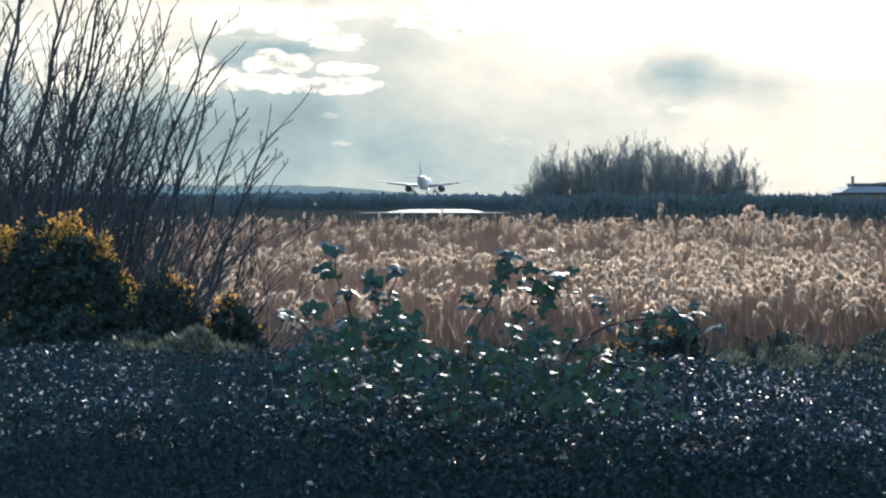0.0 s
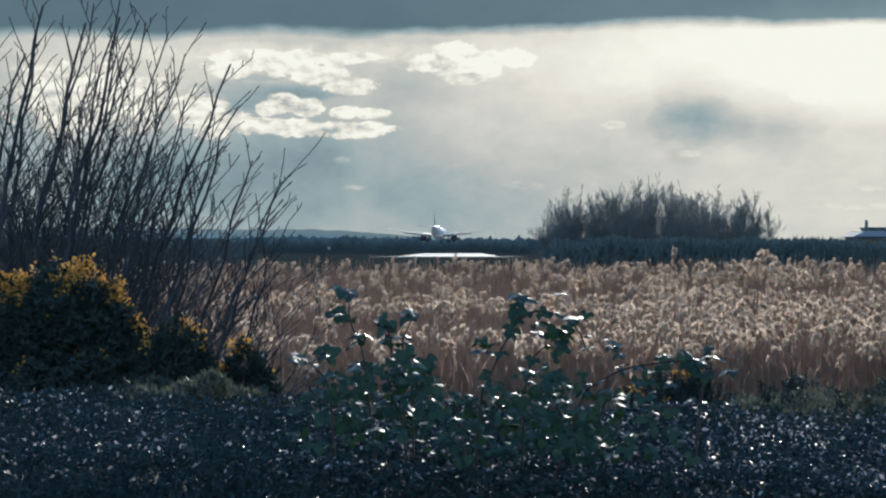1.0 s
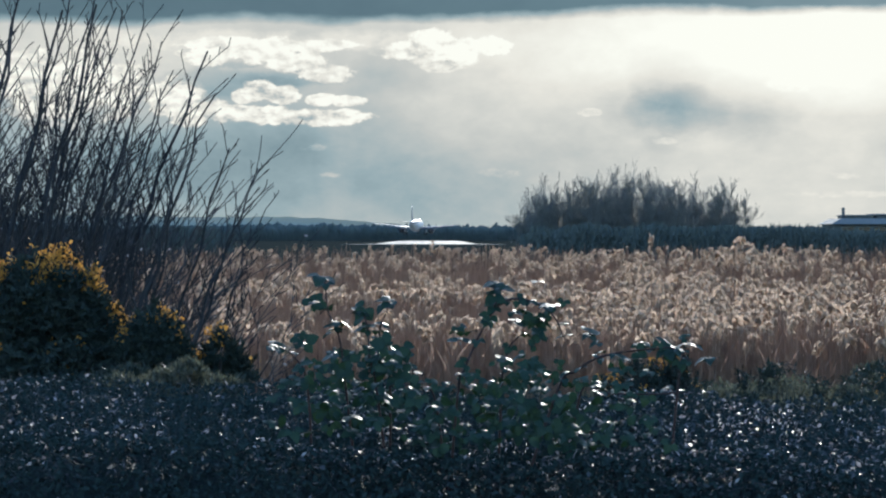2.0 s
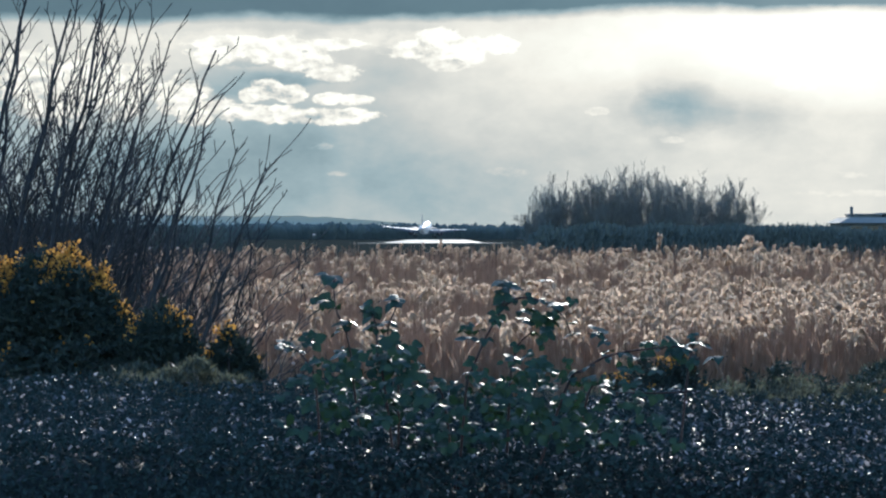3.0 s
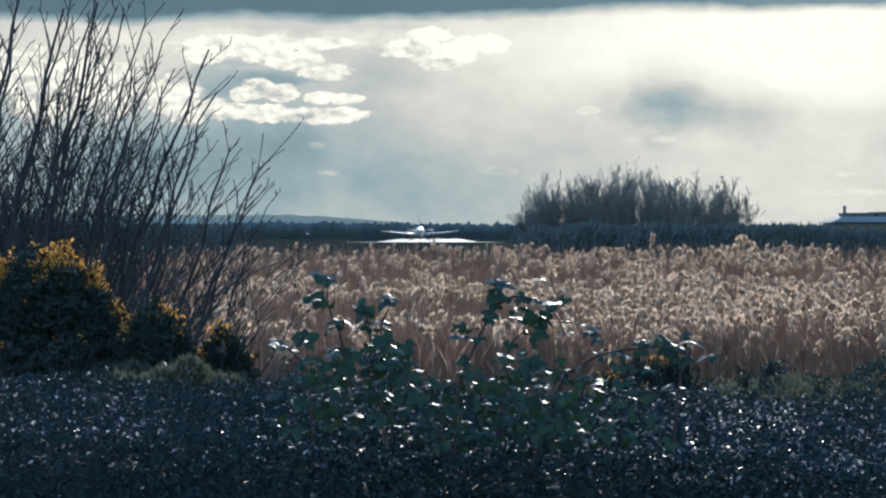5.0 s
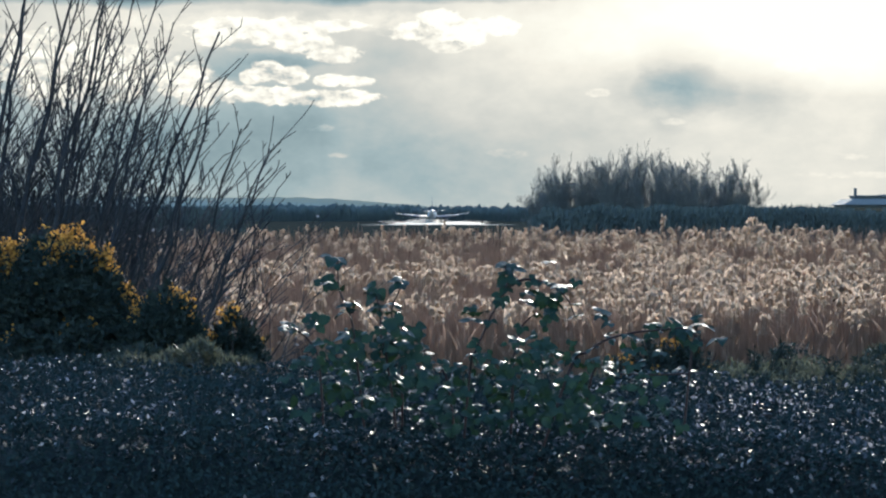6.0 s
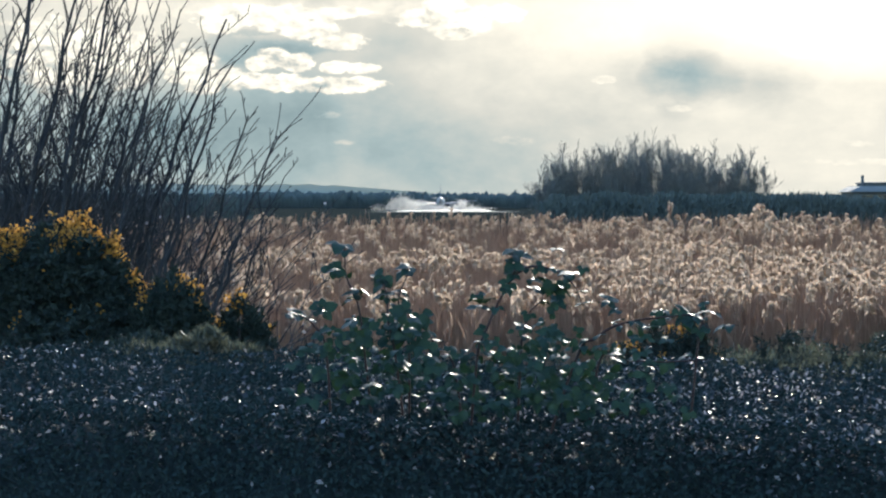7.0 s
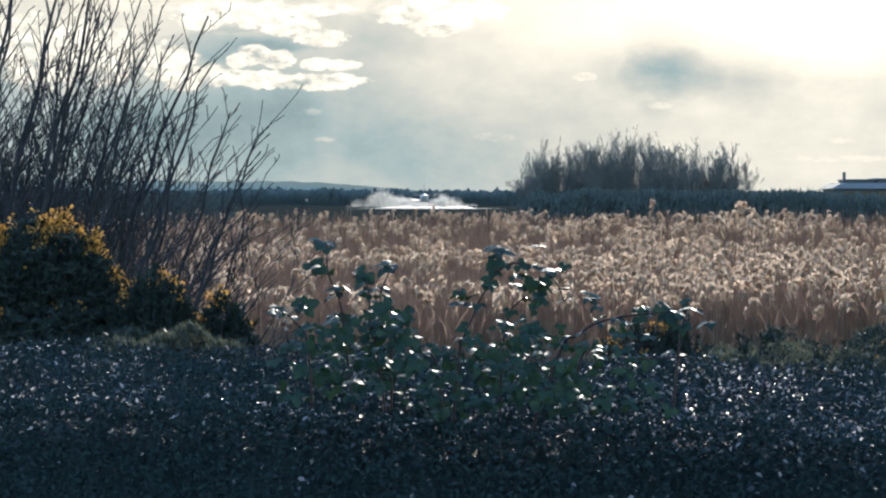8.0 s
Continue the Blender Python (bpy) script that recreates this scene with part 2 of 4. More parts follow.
    # grey undersides
    for p in ((0.15, 3.02, 0.36, 0.10, 0.22, 1.6, 0.7), (-2.95, 2.52, 0.26, 0.10, 0.13, 1.6, 0.6), (-3.5, 3.05, 0.5, 0.1, 0.14, 1.5, 0.9), (-2.3, 2.92, 0.4, 0.08, 0.10, 1.5, 0.8)):
        field = n.math("SUBTRACT", field, puff(*p))
    # the heavy cloud base overhead
    base = n.math("ADD", n.math("MULTIPLY_ADD", a, 0.016, 3.79), n.math("MULTIPLY", n.math("SUBTRACT", n.noise(flat, 0.55, 5.0), 0.5), 0.7))
    lid = n.math("DIVIDE", n.math("SUBTRACT", h, base), 0.22, clamp=True)
    field = n.math("MULTIPLY", field, n.math("SUBTRACT", 1.0, n.math("MULTIPLY", lid, 0.68)))
    col = n.ramp(n.math("MULTIPLY", field, 0.8), [(0.08, (0.072, 0.12, 0.155)), (0.26, (0.17, 0.255, 0.285)), (0.42, (0.38, 0.47, 0.478)), (0.58, (0.655, 0.645, 0.585)), (0.74, (0.93, 0.87, 0.75)), (0.95, (1.15, 1.1, 0.95))])
    em = n.tree.nodes.new("ShaderNodeEmission")
    n.put(em.inputs[0], col)
    em.inputs[1].default_value = 0.9
    n.put(n.out.inputs["Surface"], em.outputs[0])
    return n.mat


# ---- mesh tools ----
def mesh_of(name, verts, faces, mat, smooth=False):
    me = bpy.data.meshes.new(name)
    v = np.asarray(verts, dtype=np.float32).reshape(-1, 3)
    f = np.asarray(faces, dtype=np.int32)
    me.vertices.add(len(v))
    me.vertices.foreach_set("co", v.ravel())
    k = f.shape[1]
    me.loops.add(f.size)
    me.loops.foreach_set("vertex_index", f.ravel())
    me.polygons.add(len(f))
    me.polygons.foreach_set("loop_start", np.arange(0, f.size, k, dtype=np.int32))
    if smooth:
        me.polygons.foreach_set("use_smooth", np.ones(len(f), dtype=bool))
    me.update(calc_edges=True)
    me.validate()
    me.materials.append(mat)
    return me


def thing(name, label, category, group="", kind="", at=(0, 0, 0)):
    ob = tagged(new(name), label, category, group, kind)
    ob.location = at
    return ob


def child(name, me, parent, label="", kind=""):
    ob = new(name, me)
    ob.parent = parent
    return tagged(ob, label, kind=kind)


def part(name, bm, mat, parent, label="", smooth=True):
    me = bpy.data.meshes.new(name)
    bm.normal_update()
    bm.to_mesh(me)
    bm.free()
    if smooth:
        me.polygons.foreach_set("use_smooth", np.ones(len(me.polygons), dtype=bool))
    me.materials.append(mat)
    return child(name, me, parent, label)


def turns(rx, ry, rz):
    """Rotation matrices (n, 3, 3) from arrays of radians, X then Y then Z."""
    cx, sx, cy, sy, cz, sz = np.cos(rx), np.sin(rx), np.cos(ry), np.sin(ry), np.cos(rz), np.sin(rz)
    r = np.empty((len(cx), 3, 3))
    r[:, 0, 0], r[:, 0, 1], r[:, 0, 2] = cz * cy, cz * sy * sx - sz * cx, cz * sy * cx + sz * sx
    r[:, 1, 0], r[:, 1, 1], r[:, 1, 2] = sz * cy, sz * sy * sx + cz * cx, sz * sy * cx - cz * sx
    r[:, 2, 0], r[:, 2, 1], r[:, 2, 2] = -sy, cy * sx, cy * cx
    return r


def scatter(template, faces, places, rots, sizes):
    """Many copies of one small form, joined: template (k, 3), places (n, 3), rots (n, 3, 3), sizes (n,) or (n, 3)."""
    t, f = np.asarray(template, float), np.asarray(faces, int)
    s = np.asarray(sizes, float)
    s = s[:, None, None] if s.ndim == 1 else s[:, None, :]
    v = np.einsum("nij,nkj->nki", rots, t[None] * s) + np.asarray(places)[:, None, :]
    g = f[None] + (np.arange(len(places)) * len(t))[:, None, None]
    return v.reshape(-1, 3), g.reshape(-1, f.shape[1])


def join(*pairs):
    vs, fs, at = [], [], 0
    for v, f in pairs:
        vs.append(v)
        fs.append(f + at)
        at += len(v)
    return np.concatenate(vs), np.concatenate(fs)


def sticks(segments, sides=3):
    """Tapered rods, one per (x0 y0 z0 x1 y1 z1 r0 r1)."""
    s = np.asarray(segments, float)
    a, b = s[:, :3], s[:, 3:6]
    d = b - a
    d /= np.linalg.norm(d, axis=1)[:, None] + 1e-9
    side = np.cross(d, np.where(np.abs(d[:, 2:3]) > 0.9, (1.0, 0.0, 0.0), (0.0, 0.0, 1.0)))
    side /= np.linalg.norm(side, axis=1)[:, None] + 1e-9
    up = np.cross(d, side)
    rings = []
    for p, r in ((a, s[:, 6]), (b, s[:, 7])):
        for k in range(sides):
            w = 2 * math.pi * k / sides
            rings.append(p + (side * math.cos(w) + up * math.sin(w)) * r[:, None])
    v = np.stack(rings, 1).reshape(-1, 3)
    f = np.array([[k, (k + 1) % sides, sides + (k + 1) % sides, sides + k] for k in range(sides)])
    return v, (f[None] + (np.arange(len(s)) * 2 * sides)[:, None, None]).reshape(-1, 4)


def grow(rng, out, p, d, length, r, depth, spread, rise, pieces=4, wander=0.12, kids=(2, 4), shrink=0.62, thin=0.0012):
    """One limb in bent pieces, with side limbs, into out."""
    step, r0 = length / pieces, r
    for k in range(pieces):
        d = (d + Vector((rng.gauss(0, wander), rng.gauss(0, wander), rng.gauss(0, wander) + rise))).normalized()
        q = p + d * step
        r1 = max(thin, r0 * (1 - 0.8 * (k + 1) / pieces))
        out.append((*p, *q, r, r1))
        if depth > 0 and k > 0:
            for _ in range(rng.randint(*kids)):
                turn = Vector((rng.gauss(0, 1), rng.gauss(0, 1), rng.gauss(0.1, 0.7)))
                turn = (turn - d * turn.dot(d)).normalized()
                e = (d + turn * spread * rng.uniform(0.6, 1.3)).normalized()
                grow(rng, out, p.lerp(q, rng.random()), e, length * shrink * (1.15 - 0.5 * k / pieces) * rng.uniform(0.6, 1.1), max(thin, r1 * 0.5), depth - 1, spread, rise, max(2, pieces - 1), wander, kids, shrink, thin)
        p, r = q, r1


SKY_FAR = 4800.0


# ---- ground, runway, distance ----
def smooth(a, b, t):
    t = np.clip((t - a) / (b - a), 0, 1)
    return t * t * (3 - 2 * t)


def ground_height(x, y):
    return 1.6 - 1.6 * smooth(17, 44, y) + 0.55 * smooth(420, 900, y)


def build_ground():
    xs = np.concatenate([-np.geomspace(4500, 6, 24), np.linspace(-5, 5, 21), np.geomspace(6, 4500, 24)])
    ys = np.concatenate([np.linspace(-400, -20, 8), np.linspace(-10, 60, 71), np.geomspace(62, 4900, 70)])
    gx, gy = np.meshgrid(xs, ys)
    rough = np.array([noise.noise((a * 0.7, b * 0.7, 0)) for a, b in zip(gx.ravel(), gy.ravel())]).reshape(gx.shape)
    gz = ground_height(gx, gy) + 0.06 * rough * (gy < 500)
    w = len(xs)
    i, j = np.meshgrid(np.arange(w - 1), np.arange(len(ys) - 1))
    k = (j * w + i).ravel()
    ob = new("ground", mesh_of("ground", np.stack([gx, gy, gz], -1).reshape(-1, 3), np.stack([k, k + 1, k + w + 1, k + w], -1), M_GROUND, True))
    tagged(ob, "rough grassy ground falling from a bank to flat marsh and airfield", "ground", kind="structure")


def slab(x0, x1, y0, y1, z0, z1, bevel=0.0):
    bm = bmesh.new()
    bmesh.ops.create_cube(bm, size=1, matrix=Matrix.Translation(((x0 + x1) / 2, (y0 + y1) / 2, (z0 + z1) / 2)) @ Matrix.Diagonal((x1 - x0, y1 - y0, z1 - z0, 1)))
    if bevel:
        bmesh.ops.bevel(bm, geom=bm.edges[:], offset=bevel, segments=2, profile=0.5, affect="EDGES")
    return bm


def build_runway():
    bm = slab(-21, 15, 1330, 2420, 0.3, 0.6, 0.04)
    me = bpy.data.meshes.new("runway")
    bm.to_mesh(me)
    bm.free()
    me.materials.append(M_RUNWAY)
    tagged(new("runway", me), "long wet asphalt runway shining in low sun", "runway", kind="structure")
    # the worn concrete turning pad before its end
    bm = slab(-31, 24, 1236, 1329.9, 0.3, 0.594, 0.04)
    for p in bm.verts:
        if p.co.y > 1300:
            p.co.x *= 0.72
    me = bpy.data.meshes.new("runway_pad")
    bm.to_mesh(me)
    bm.free()
    me.materials.append(M_PAD)
    tagged(new("runway_pad", me), "dull worn concrete pad at the end of the runway", "pavement", kind="structure")


def blob_template():
    bm = bmesh.new()
    bmesh.ops.create_icosphere(bm, subdivisions=2, radius=1.0)
    v = np.array([p.co[:] for p in bm.verts])
    f = np.array([[q.index for q in g.verts] for g in bm.faces])
    bm.free()
    return v, f


def build_far_woods():
    rng = np.random.default_rng(5)
    v, f = blob_template()
    rag = v * (1 + 0.35 * np.array([noise.noise(p * 2.3) for p in map(Vector, v)]))[:, None]
    n = 2600
    x, y = rng.uniform(-420, 420, n), rng.uniform(2500, 2760, n)
    roll = np.array([noise.noise((a * 0.012, 3.3, 0)) for a in x])
    h = 9.4 - 1.3 * smooth(-40, 120, x) + 1.5 * roll + rng.normal(0, 0.8, n) + (rng.random(n) < 0.04) * rng.uniform(0.6, 2.2, n)
    w = rng.uniform(1.6, 4.2, n)
    crowns = scatter(rag, f, np.stack([x, y, 0.55 + h * 0.5], -1), turns(rng.uniform(-0.3, 0.3, n), rng.uniform(-0.3, 0.3, n), rng.uniform(0, 6.28, n)), np.stack([w, w, h * 0.52], -1))
    # ragged twigs above the crowns
    m = 9000
    k = rng.integers(0, n, m)
    foot = np.stack([x[k] + rng.normal(0, 3, m), y[k] - rng.uniform(0, 4, m), 0.55 + h[k] * rng.uniform(0.5, 0.9, m)], -1)
    tip = foot + np.stack([rng.normal(0, 0.5, m), rng.normal(0, 0.3, m), rng.uniform(0.6, 2.0, m)], -1)
    # stems along the near edge of the wood
    e = 9000
    ex = rng.uniform(-420, 420, e)
    ey = rng.uniform(2486, 2494, e)
    foot = np.concatenate([foot, np.stack([ex, ey, np.full(e, 0.5)], -1)])
    tip = np.concatenate([tip, np.stack([ex + rng.normal(0, 0.6, e), ey, 0.5 + rng.uniform(2.5, 8.0, e)], -1)])
    m += e
    tv, tf = sticks(np.concatenate([foot, tip, np.full((m, 1), 0.22), np.full((m, 1), 0.06)], 1), 3)
    ob = new("far_woods", mesh_of("far_woods", *crowns, M_WOOD_HAZED))
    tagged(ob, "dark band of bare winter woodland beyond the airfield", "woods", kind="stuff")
    child("twigs", mesh_of("far_twigs", tv, tf, M_WOOD_HAZED), ob, kind="stuff")


def build_hills():
    xs = np.linspace(-900, 900, 240)
    for name, y, top, seed in (("far_hill", 4650, 28, 1.7), ("nearer_hill", 4100, 19, 8.1)):
        lift = np.array([noise.fractal((a * 0.0035 + seed, seed, 0), 1.0, 2.0, 6) for a in xs])
        fall = 1.0 - 0.62 * smooth(-190, 70, xs)
        z = np.maximum(3.0, top * fall + 3.0 * lift + 1.3 * np.array([noise.fractal((a * 0.05, seed, 4.0), 0.8, 2.0, 4) for a in xs]))
        rows = [np.stack([xs, np.full_like(xs, y - 140 + 140 * t), 0.4 + z * math.sin(t * math.pi / 2)], -1) for t in np.linspace(0, 1, 7)]
        rows.append(np.stack([xs, np.full_like(xs, y + 60.0), np.zeros_like(xs)], -1))
        v = np.concatenate(rows)
        w = len(xs)
        i, j = np.meshgrid(np.arange(w - 1), np.arange(len(rows) - 1))
        k = (j * w + i).ravel()
        tagged(new(name, mesh_of(name, v, np.stack([k, k + 1, k + w + 1, k + w], -1), M_HILL_HAZED, True)), "low blue-grey hills on the horizon", "hills", kind="structure")


def build_sky():
    wide, low, high = radians(32), -30.0, SKY_FAR * math.tan(radians(11))
    n = 64
    v, f = [], []
    for k in range(n + 1):
        a = -wide + 2 * wide * k / n
        for z in (low, high):
            v.append((SKY_FAR * math.sin(a), SKY_FAR * math.cos(a), z))
    for k in range(n):
        f.append((2 * k, 2 * k + 2, 2 * k + 3, 2 * k + 1))
    ob = new("sky_backdrop", mesh_of("sky_backdrop", v, f, cloud_material(), True))
    ob.location = EYE
    return tagged(ob, "broken grey and white winter clouds lit by a hidden sun", "sky", kind="structure")


def build_terminal():
    hall = thing("airport_building", "long dark airport building with pale roof behind the hedge", "building")
    y = 1300.0
    part("wall", slab(139, 215, y, y + 40, 0.4, 7.4, 0.05), M_CLAD, hall, smooth=False)
    bm = slab(137.6, 217, y - 2, y + 42, 7.4, 9.5, 0.1)
    for p in bm.verts:
        if p.co.z > 8.6:
            p.co.x += 4.0 * (p.co.x < 150)
            p.co.y += 3.0 * (p.co.y < y + 10)
    part("roof", bm, M_ROOF, hall, "pale metal roof with sloping edges", False)
    part("upper_storey", slab(144.0, 153.4, y + 6, y + 34, 9.5, 10.4, 0.05), M_CLAD, hall, smooth=False)
    part("upper_roof", slab(143.6, 153.8, y + 5, y + 35, 10.4, 10.8, 0.08), M_ROOF, hall, "pale flat roof", False)
    part("upper_storey", slab(154.8, 206, y + 8, y + 34, 9.5, 10.7, 0.05), M_CLAD, hall, smooth=False)
    part("upper_roof", slab(154.2, 208, y + 7, y + 35, 10.7, 11.15, 0.08), M_ROOF, hall, "pale flat roof", False)
    part("vent_stack", slab(142.7, 143.7, y + 8, y + 8.9, 9.4, 13.3, 0.05), M_CLAD, hall, smooth=False)
    for k in range(12):
        part("window", slab(142 + 5.6 * k, 146 + 5.6 * k, y - 0.08, y + 0.05, 4.4, 6.4), M_GLASS, hall, smooth=False)


def build_masts():
    for k, (x, y, h) in enumerate(((41, 2440, 12.0), (-1.0, 2450, 9.5), (8, 2450, 10.0), (-19, 2440, 9.0), (52, 2470, 10.5))):
        m = thing("light_mast", "thin grey airfield light mast", "mast", "airfield masts", at=(x, y, 0.5))
        part("pole", slab(-0.15, 0.15, -0.15, 0.15, 0, h, 0.03), M_POLE, m, smooth=False)
        part("crossbar", slab(-1.1, 1.1, -0.12, 0.12, h - 0.5, h - 0.2, 0.03), M_POLE, m, smooth=False)


# ---- scrub in the middle distance ----
def build_hedge_far():
    rng = np.random.default_rng(11)
    for name, x0, x1, top in (("far_hedge", 5.6, 62, 3.85), ("far_hedge", -62, -15.5, 3.7)):
        n = 42000
        x = rng.uniform(x0, x1, n)
        y = rng.uniform(308, 316, n)
        edge = top + np.array([0.35 * noise.noise((a * 0.35, 1.0, 2.0)) + 0.25 * noise.noise((a * 1.7, 4.0, 2.0)) for a in x])
        edge -= 0.45 * smooth(30, 36, x)
        edge *= 0.25 + 0.75 * smooth(0, 3.0, np.minimum(x - x0, x1 - x))
        z = edge * rng.power(1.3, n)
        blade = [(-0.5, 0, 0), (0.5, 0, 0), (0.15, 0, 1.0)]
        v, f = scatter(blade, [[0, 1, 2]], np.stack([x, y, z - 0.15], -1), turns(rng.normal(0, 0.3, n), rng.normal(0, 0.3, n), rng.uniform(-0.8, 0.8, n)), np.stack([rng.uniform(0.06, 0.2, n), np.ones(n), rng.uniform(0.3, 0.8, n)], -1))
        tagged(new(name, mesh_of(name, v, f, M_WOOD_HAZED)), "dense dark winter hedge of bare scrub behind the reeds", "hedge", kind="stuff")


def build_clump():
    """Bare many-stemmed trees in a clump behind the reeds."""
    kinds = []
    for s in range(5):
        rng = random.Random(40 + s)
        out = []
        for _ in range(8):
            a, lean = rng.uniform(0, 6.28), rng.uniform(0.06, 0.42)
            d = Vector((math.cos(a) * lean, math.sin(a) * lean, 1)).normalized()
            grow(rng, out, Vector((rng.uniform(-0.4, 0.4), rng.uniform(-0.4, 0.4), 0)), d, 3.6 * rng.uniform(0.8, 1.15), 0.085, 3, 0.50, 0.07, 6, 0.11, (1, 3), 0.50, 0.0085)
        s_arr = np.array(out)
        high = s_arr[:, 5].max()
        s_arr[:, :6] /= high
        kinds.append(s_arr)
    rng = random.Random(4)
    plan = [(10.2, 4.8), (10.6, 5.8), (11.0, 7.0), (11.6, 8.2), (12.9, 7.9), (14.3, 8.0), (15.8, 8.3), (17.0, 8.8), (18.2, 9.2), (19.3, 8.6), (20.6, 8.0), (22.0, 8.3), (23.4, 8.4), (24.8, 8.2), (26.2, 7.7), (27.4, 6.7),
            (12.2, 6.6), (16.2, 7.4), (19.8, 6.8), (23.0, 6.9), (10.5, 5.4), (25.6, 6.6), (21.3, 7.2), (26.9, 5.6), (14.9, 7.0)]
    for k, (x, h) in enumerate(plan):
        s = kinds[k % 5].copy()
        s[:, :6] *= h * 1.10
        s[:, (0, 1, 3, 4)] *= 0.85
        a = rng.uniform(0, 6.28)
        for c in (0, 3):
            px, py = s[:, c].copy(), s[:, c + 1].copy()
            s[:, c], s[:, c + 1] = px * math.cos(a) - py * math.sin(a), px * math.sin(a) + py * math.cos(a)
        t = thing("bare_tree", "leafless many-stemmed grey winter tree in a clump", "tree", "trees in the clump", at=(x - 1.75, 326 + rng.uniform(-5, 5), 0))
        thick = s[:, 6] > 0.03
        child("trunk", mesh_of("clump_trunk", *sticks(s[thick], 5), M_BARK_HAZED, True), t)
        child("crown", mesh_of("clump_crown", *sticks(s[~thick], 3), M_BARK_HAZED), t)


# ---- reed bed ----
def build_reeds():
    rng = np.random.default_rng(21)
    n = 46000
    near, far = 47.0, 138.0
    u = rng.random(n)
    y = 1 / (1 / near + u * (1 / far - 1 / near))
    front = 3500
    y[:front] = rng.uniform(46, 50, front)
    x = rng.uniform(-1, 1, n) * (y * 0.135 + 1.5)
    patch = np.array([noise.noise((a * 0.16, b * 0.05, 7.0)) for a, b in zip(x, y)])
    h = 1.93 + 0.0093 * (y - near) + 0.13 * patch + rng.normal(0, 0.09, n)
    giants = [(4.38, 55, 2.95), (4.45, 55.4, 3.12), (4.52, 55.1, 3.0), (4.66, 54.6, 2.95), (4.30, 56, 2.85), (4.60, 56, 2.88), (3.22, 55, 3.12), (3.36, 55.5, 2.92), (3.45, 55, 2.88), (5.55, 55, 2.98), (5.5, 54, 2.8), (1.8, 58, 2.72), (3.1, 54, 2.8), (5.0, 54, 2.8), (-1.6, 60, 2.6)]
    for k, (gx, gy, gh) in enumerate(giants):
        x[n - len(giants) + k], y[n - len(giants) + k] = gx, gy
    tall = rng.random(n) < 0.003
    h[tall] += rng.uniform(0.12, 0.42, tall.sum())
    h[-len(giants):] = [g[2] for g in giants]
    wide = 0.005 + y * 0.00005
    lean = np.stack([rng.normal(0.02, 0.045, n), rng.normal(0, 0.05, n)], -1)
    foot = np.stack([x, y, ground_height(x, y) - 0.05], -1)
    top = foot + np.stack([lean[:, 0] * h, lean[:, 1] * h, h], -1)
    stems = sticks(np.concatenate([foot, top, wide[:, None], wide[:, None] * 0.6], 1), 3)
    # long blades along the stems
    m = 2
    blade = [(0, 0, 0), (0.5, 0, 0.04), (0.5, 0.0, 0.0), (1.0, 0, -0.10)]
    bf = [[0, 2, 1], [1, 2, 3]]
    bl = []
    for k in range(m):
        t = rng.uniform(0.25, 0.85, n)[:, None]
        p = foot + (top - foot) * t
        bl.append(scatter(blade, bf, p, turns(np.zeros(n), rng.uniform(-1.54, -1.0, n), rng.uniform(0, 6.28, n)), np.stack([rng.uniform(0.2, 0.45, n), np.ones(n), rng.uniform(0.08, 0.22, n) + y * 0.003], -1)))
    stem_v, stem_f = stems
    ob = new("reed_bed", mesh_of("reed_bed", stem_v, stem_f, M_STEM))
    tagged(ob, "wide bed of dry brown winter reeds with pale plumes", "reeds", kind="stuff")
    child("blades", mesh_of("reed_blades", *join(*bl), M_STEM), ob, "dry curled reed leaves", "stuff")
    # plumes: drooping one-sided brushes of soft strands, in three forms
    clump = np.array([noise.noise((a * 0.8, b * 0.11, 17.0)) + 0.6 * noise.noise((a * 0.25, b * 0.04, 3.0)) for a, b in zip(x, y)])
    has = rng.random(n) < np.clip(0.09 + 0.6 * clump, 0.012, 0.7)
    has &= rng.random(n) < 0.16 + 0.84 * smooth(50, 80, y + 9 * smooth(1.5, 4.0, x))
    has &= rng.random(n) < 0.5 + 0.5 * smooth(-3.2, 0.8, x)
    has[:front] = rng.random(front) < 0.035
    has[-len(giants):] = True
    form = rng.integers(0, 3, n)
    sets = []
    for k in range(3):
        pr = random.Random(60 + k)
        pv, pf = [], []
        for s in range(26):
            t = (s + pr.random()) / 26
            # the axis rises and nods over to one side
            ax, az = 0.42 * t ** 2.2, 0.95 * t - 0.42 * t ** 3
            side = pr.choice((-1, 1, 1))
            reach = (0.30 - 0.14 * t) * pr.uniform(0.5, 1.2) * side
            b1 = pr.uniform(-0.22, 0.22)
            mid = (ax + reach * 0.6, b1 * 0.6, az + pr.uniform(0.02, 0.12))
            end = (ax + reach * 1.2 + 0.06, b1, az - pr.uniform(0.05, 0.24))
            q, w = len(pv), pr.uniform(0.03, 0.06)
            pv += [(ax, 0, az), (mid[0] - w, mid[1], mid[2] + w), end, (mid[0] + w, mid[1] + 0.02, mid[2] - w)]
            pf += [[q, q + 1, q + 2], [q, q + 2, q + 3]]
        pick = has & (form == k)
        c = int(pick.sum())
        size = rng.uniform(0.20, 0.40, c) * (1 - 0.0026 * (y[pick] - near))
        sets.append(scatter(pv, pf, top[pick] - np.array((0, 0, 0.08)), turns(rng.normal(0, 0.25, c), rng.normal(0.12, 0.38, c), rng.normal(0.0, 1.0, c) + np.pi * (rng.random(c) < 0.35)), np.stack([size * 0.85, size * 0.85, size * 1.2], -1)))
    pl = join(*sets)
    child("plumes", mesh_of("reed_plumes", *pl, M_PLUME), ob, "pale feathery seed plumes", "stuff")


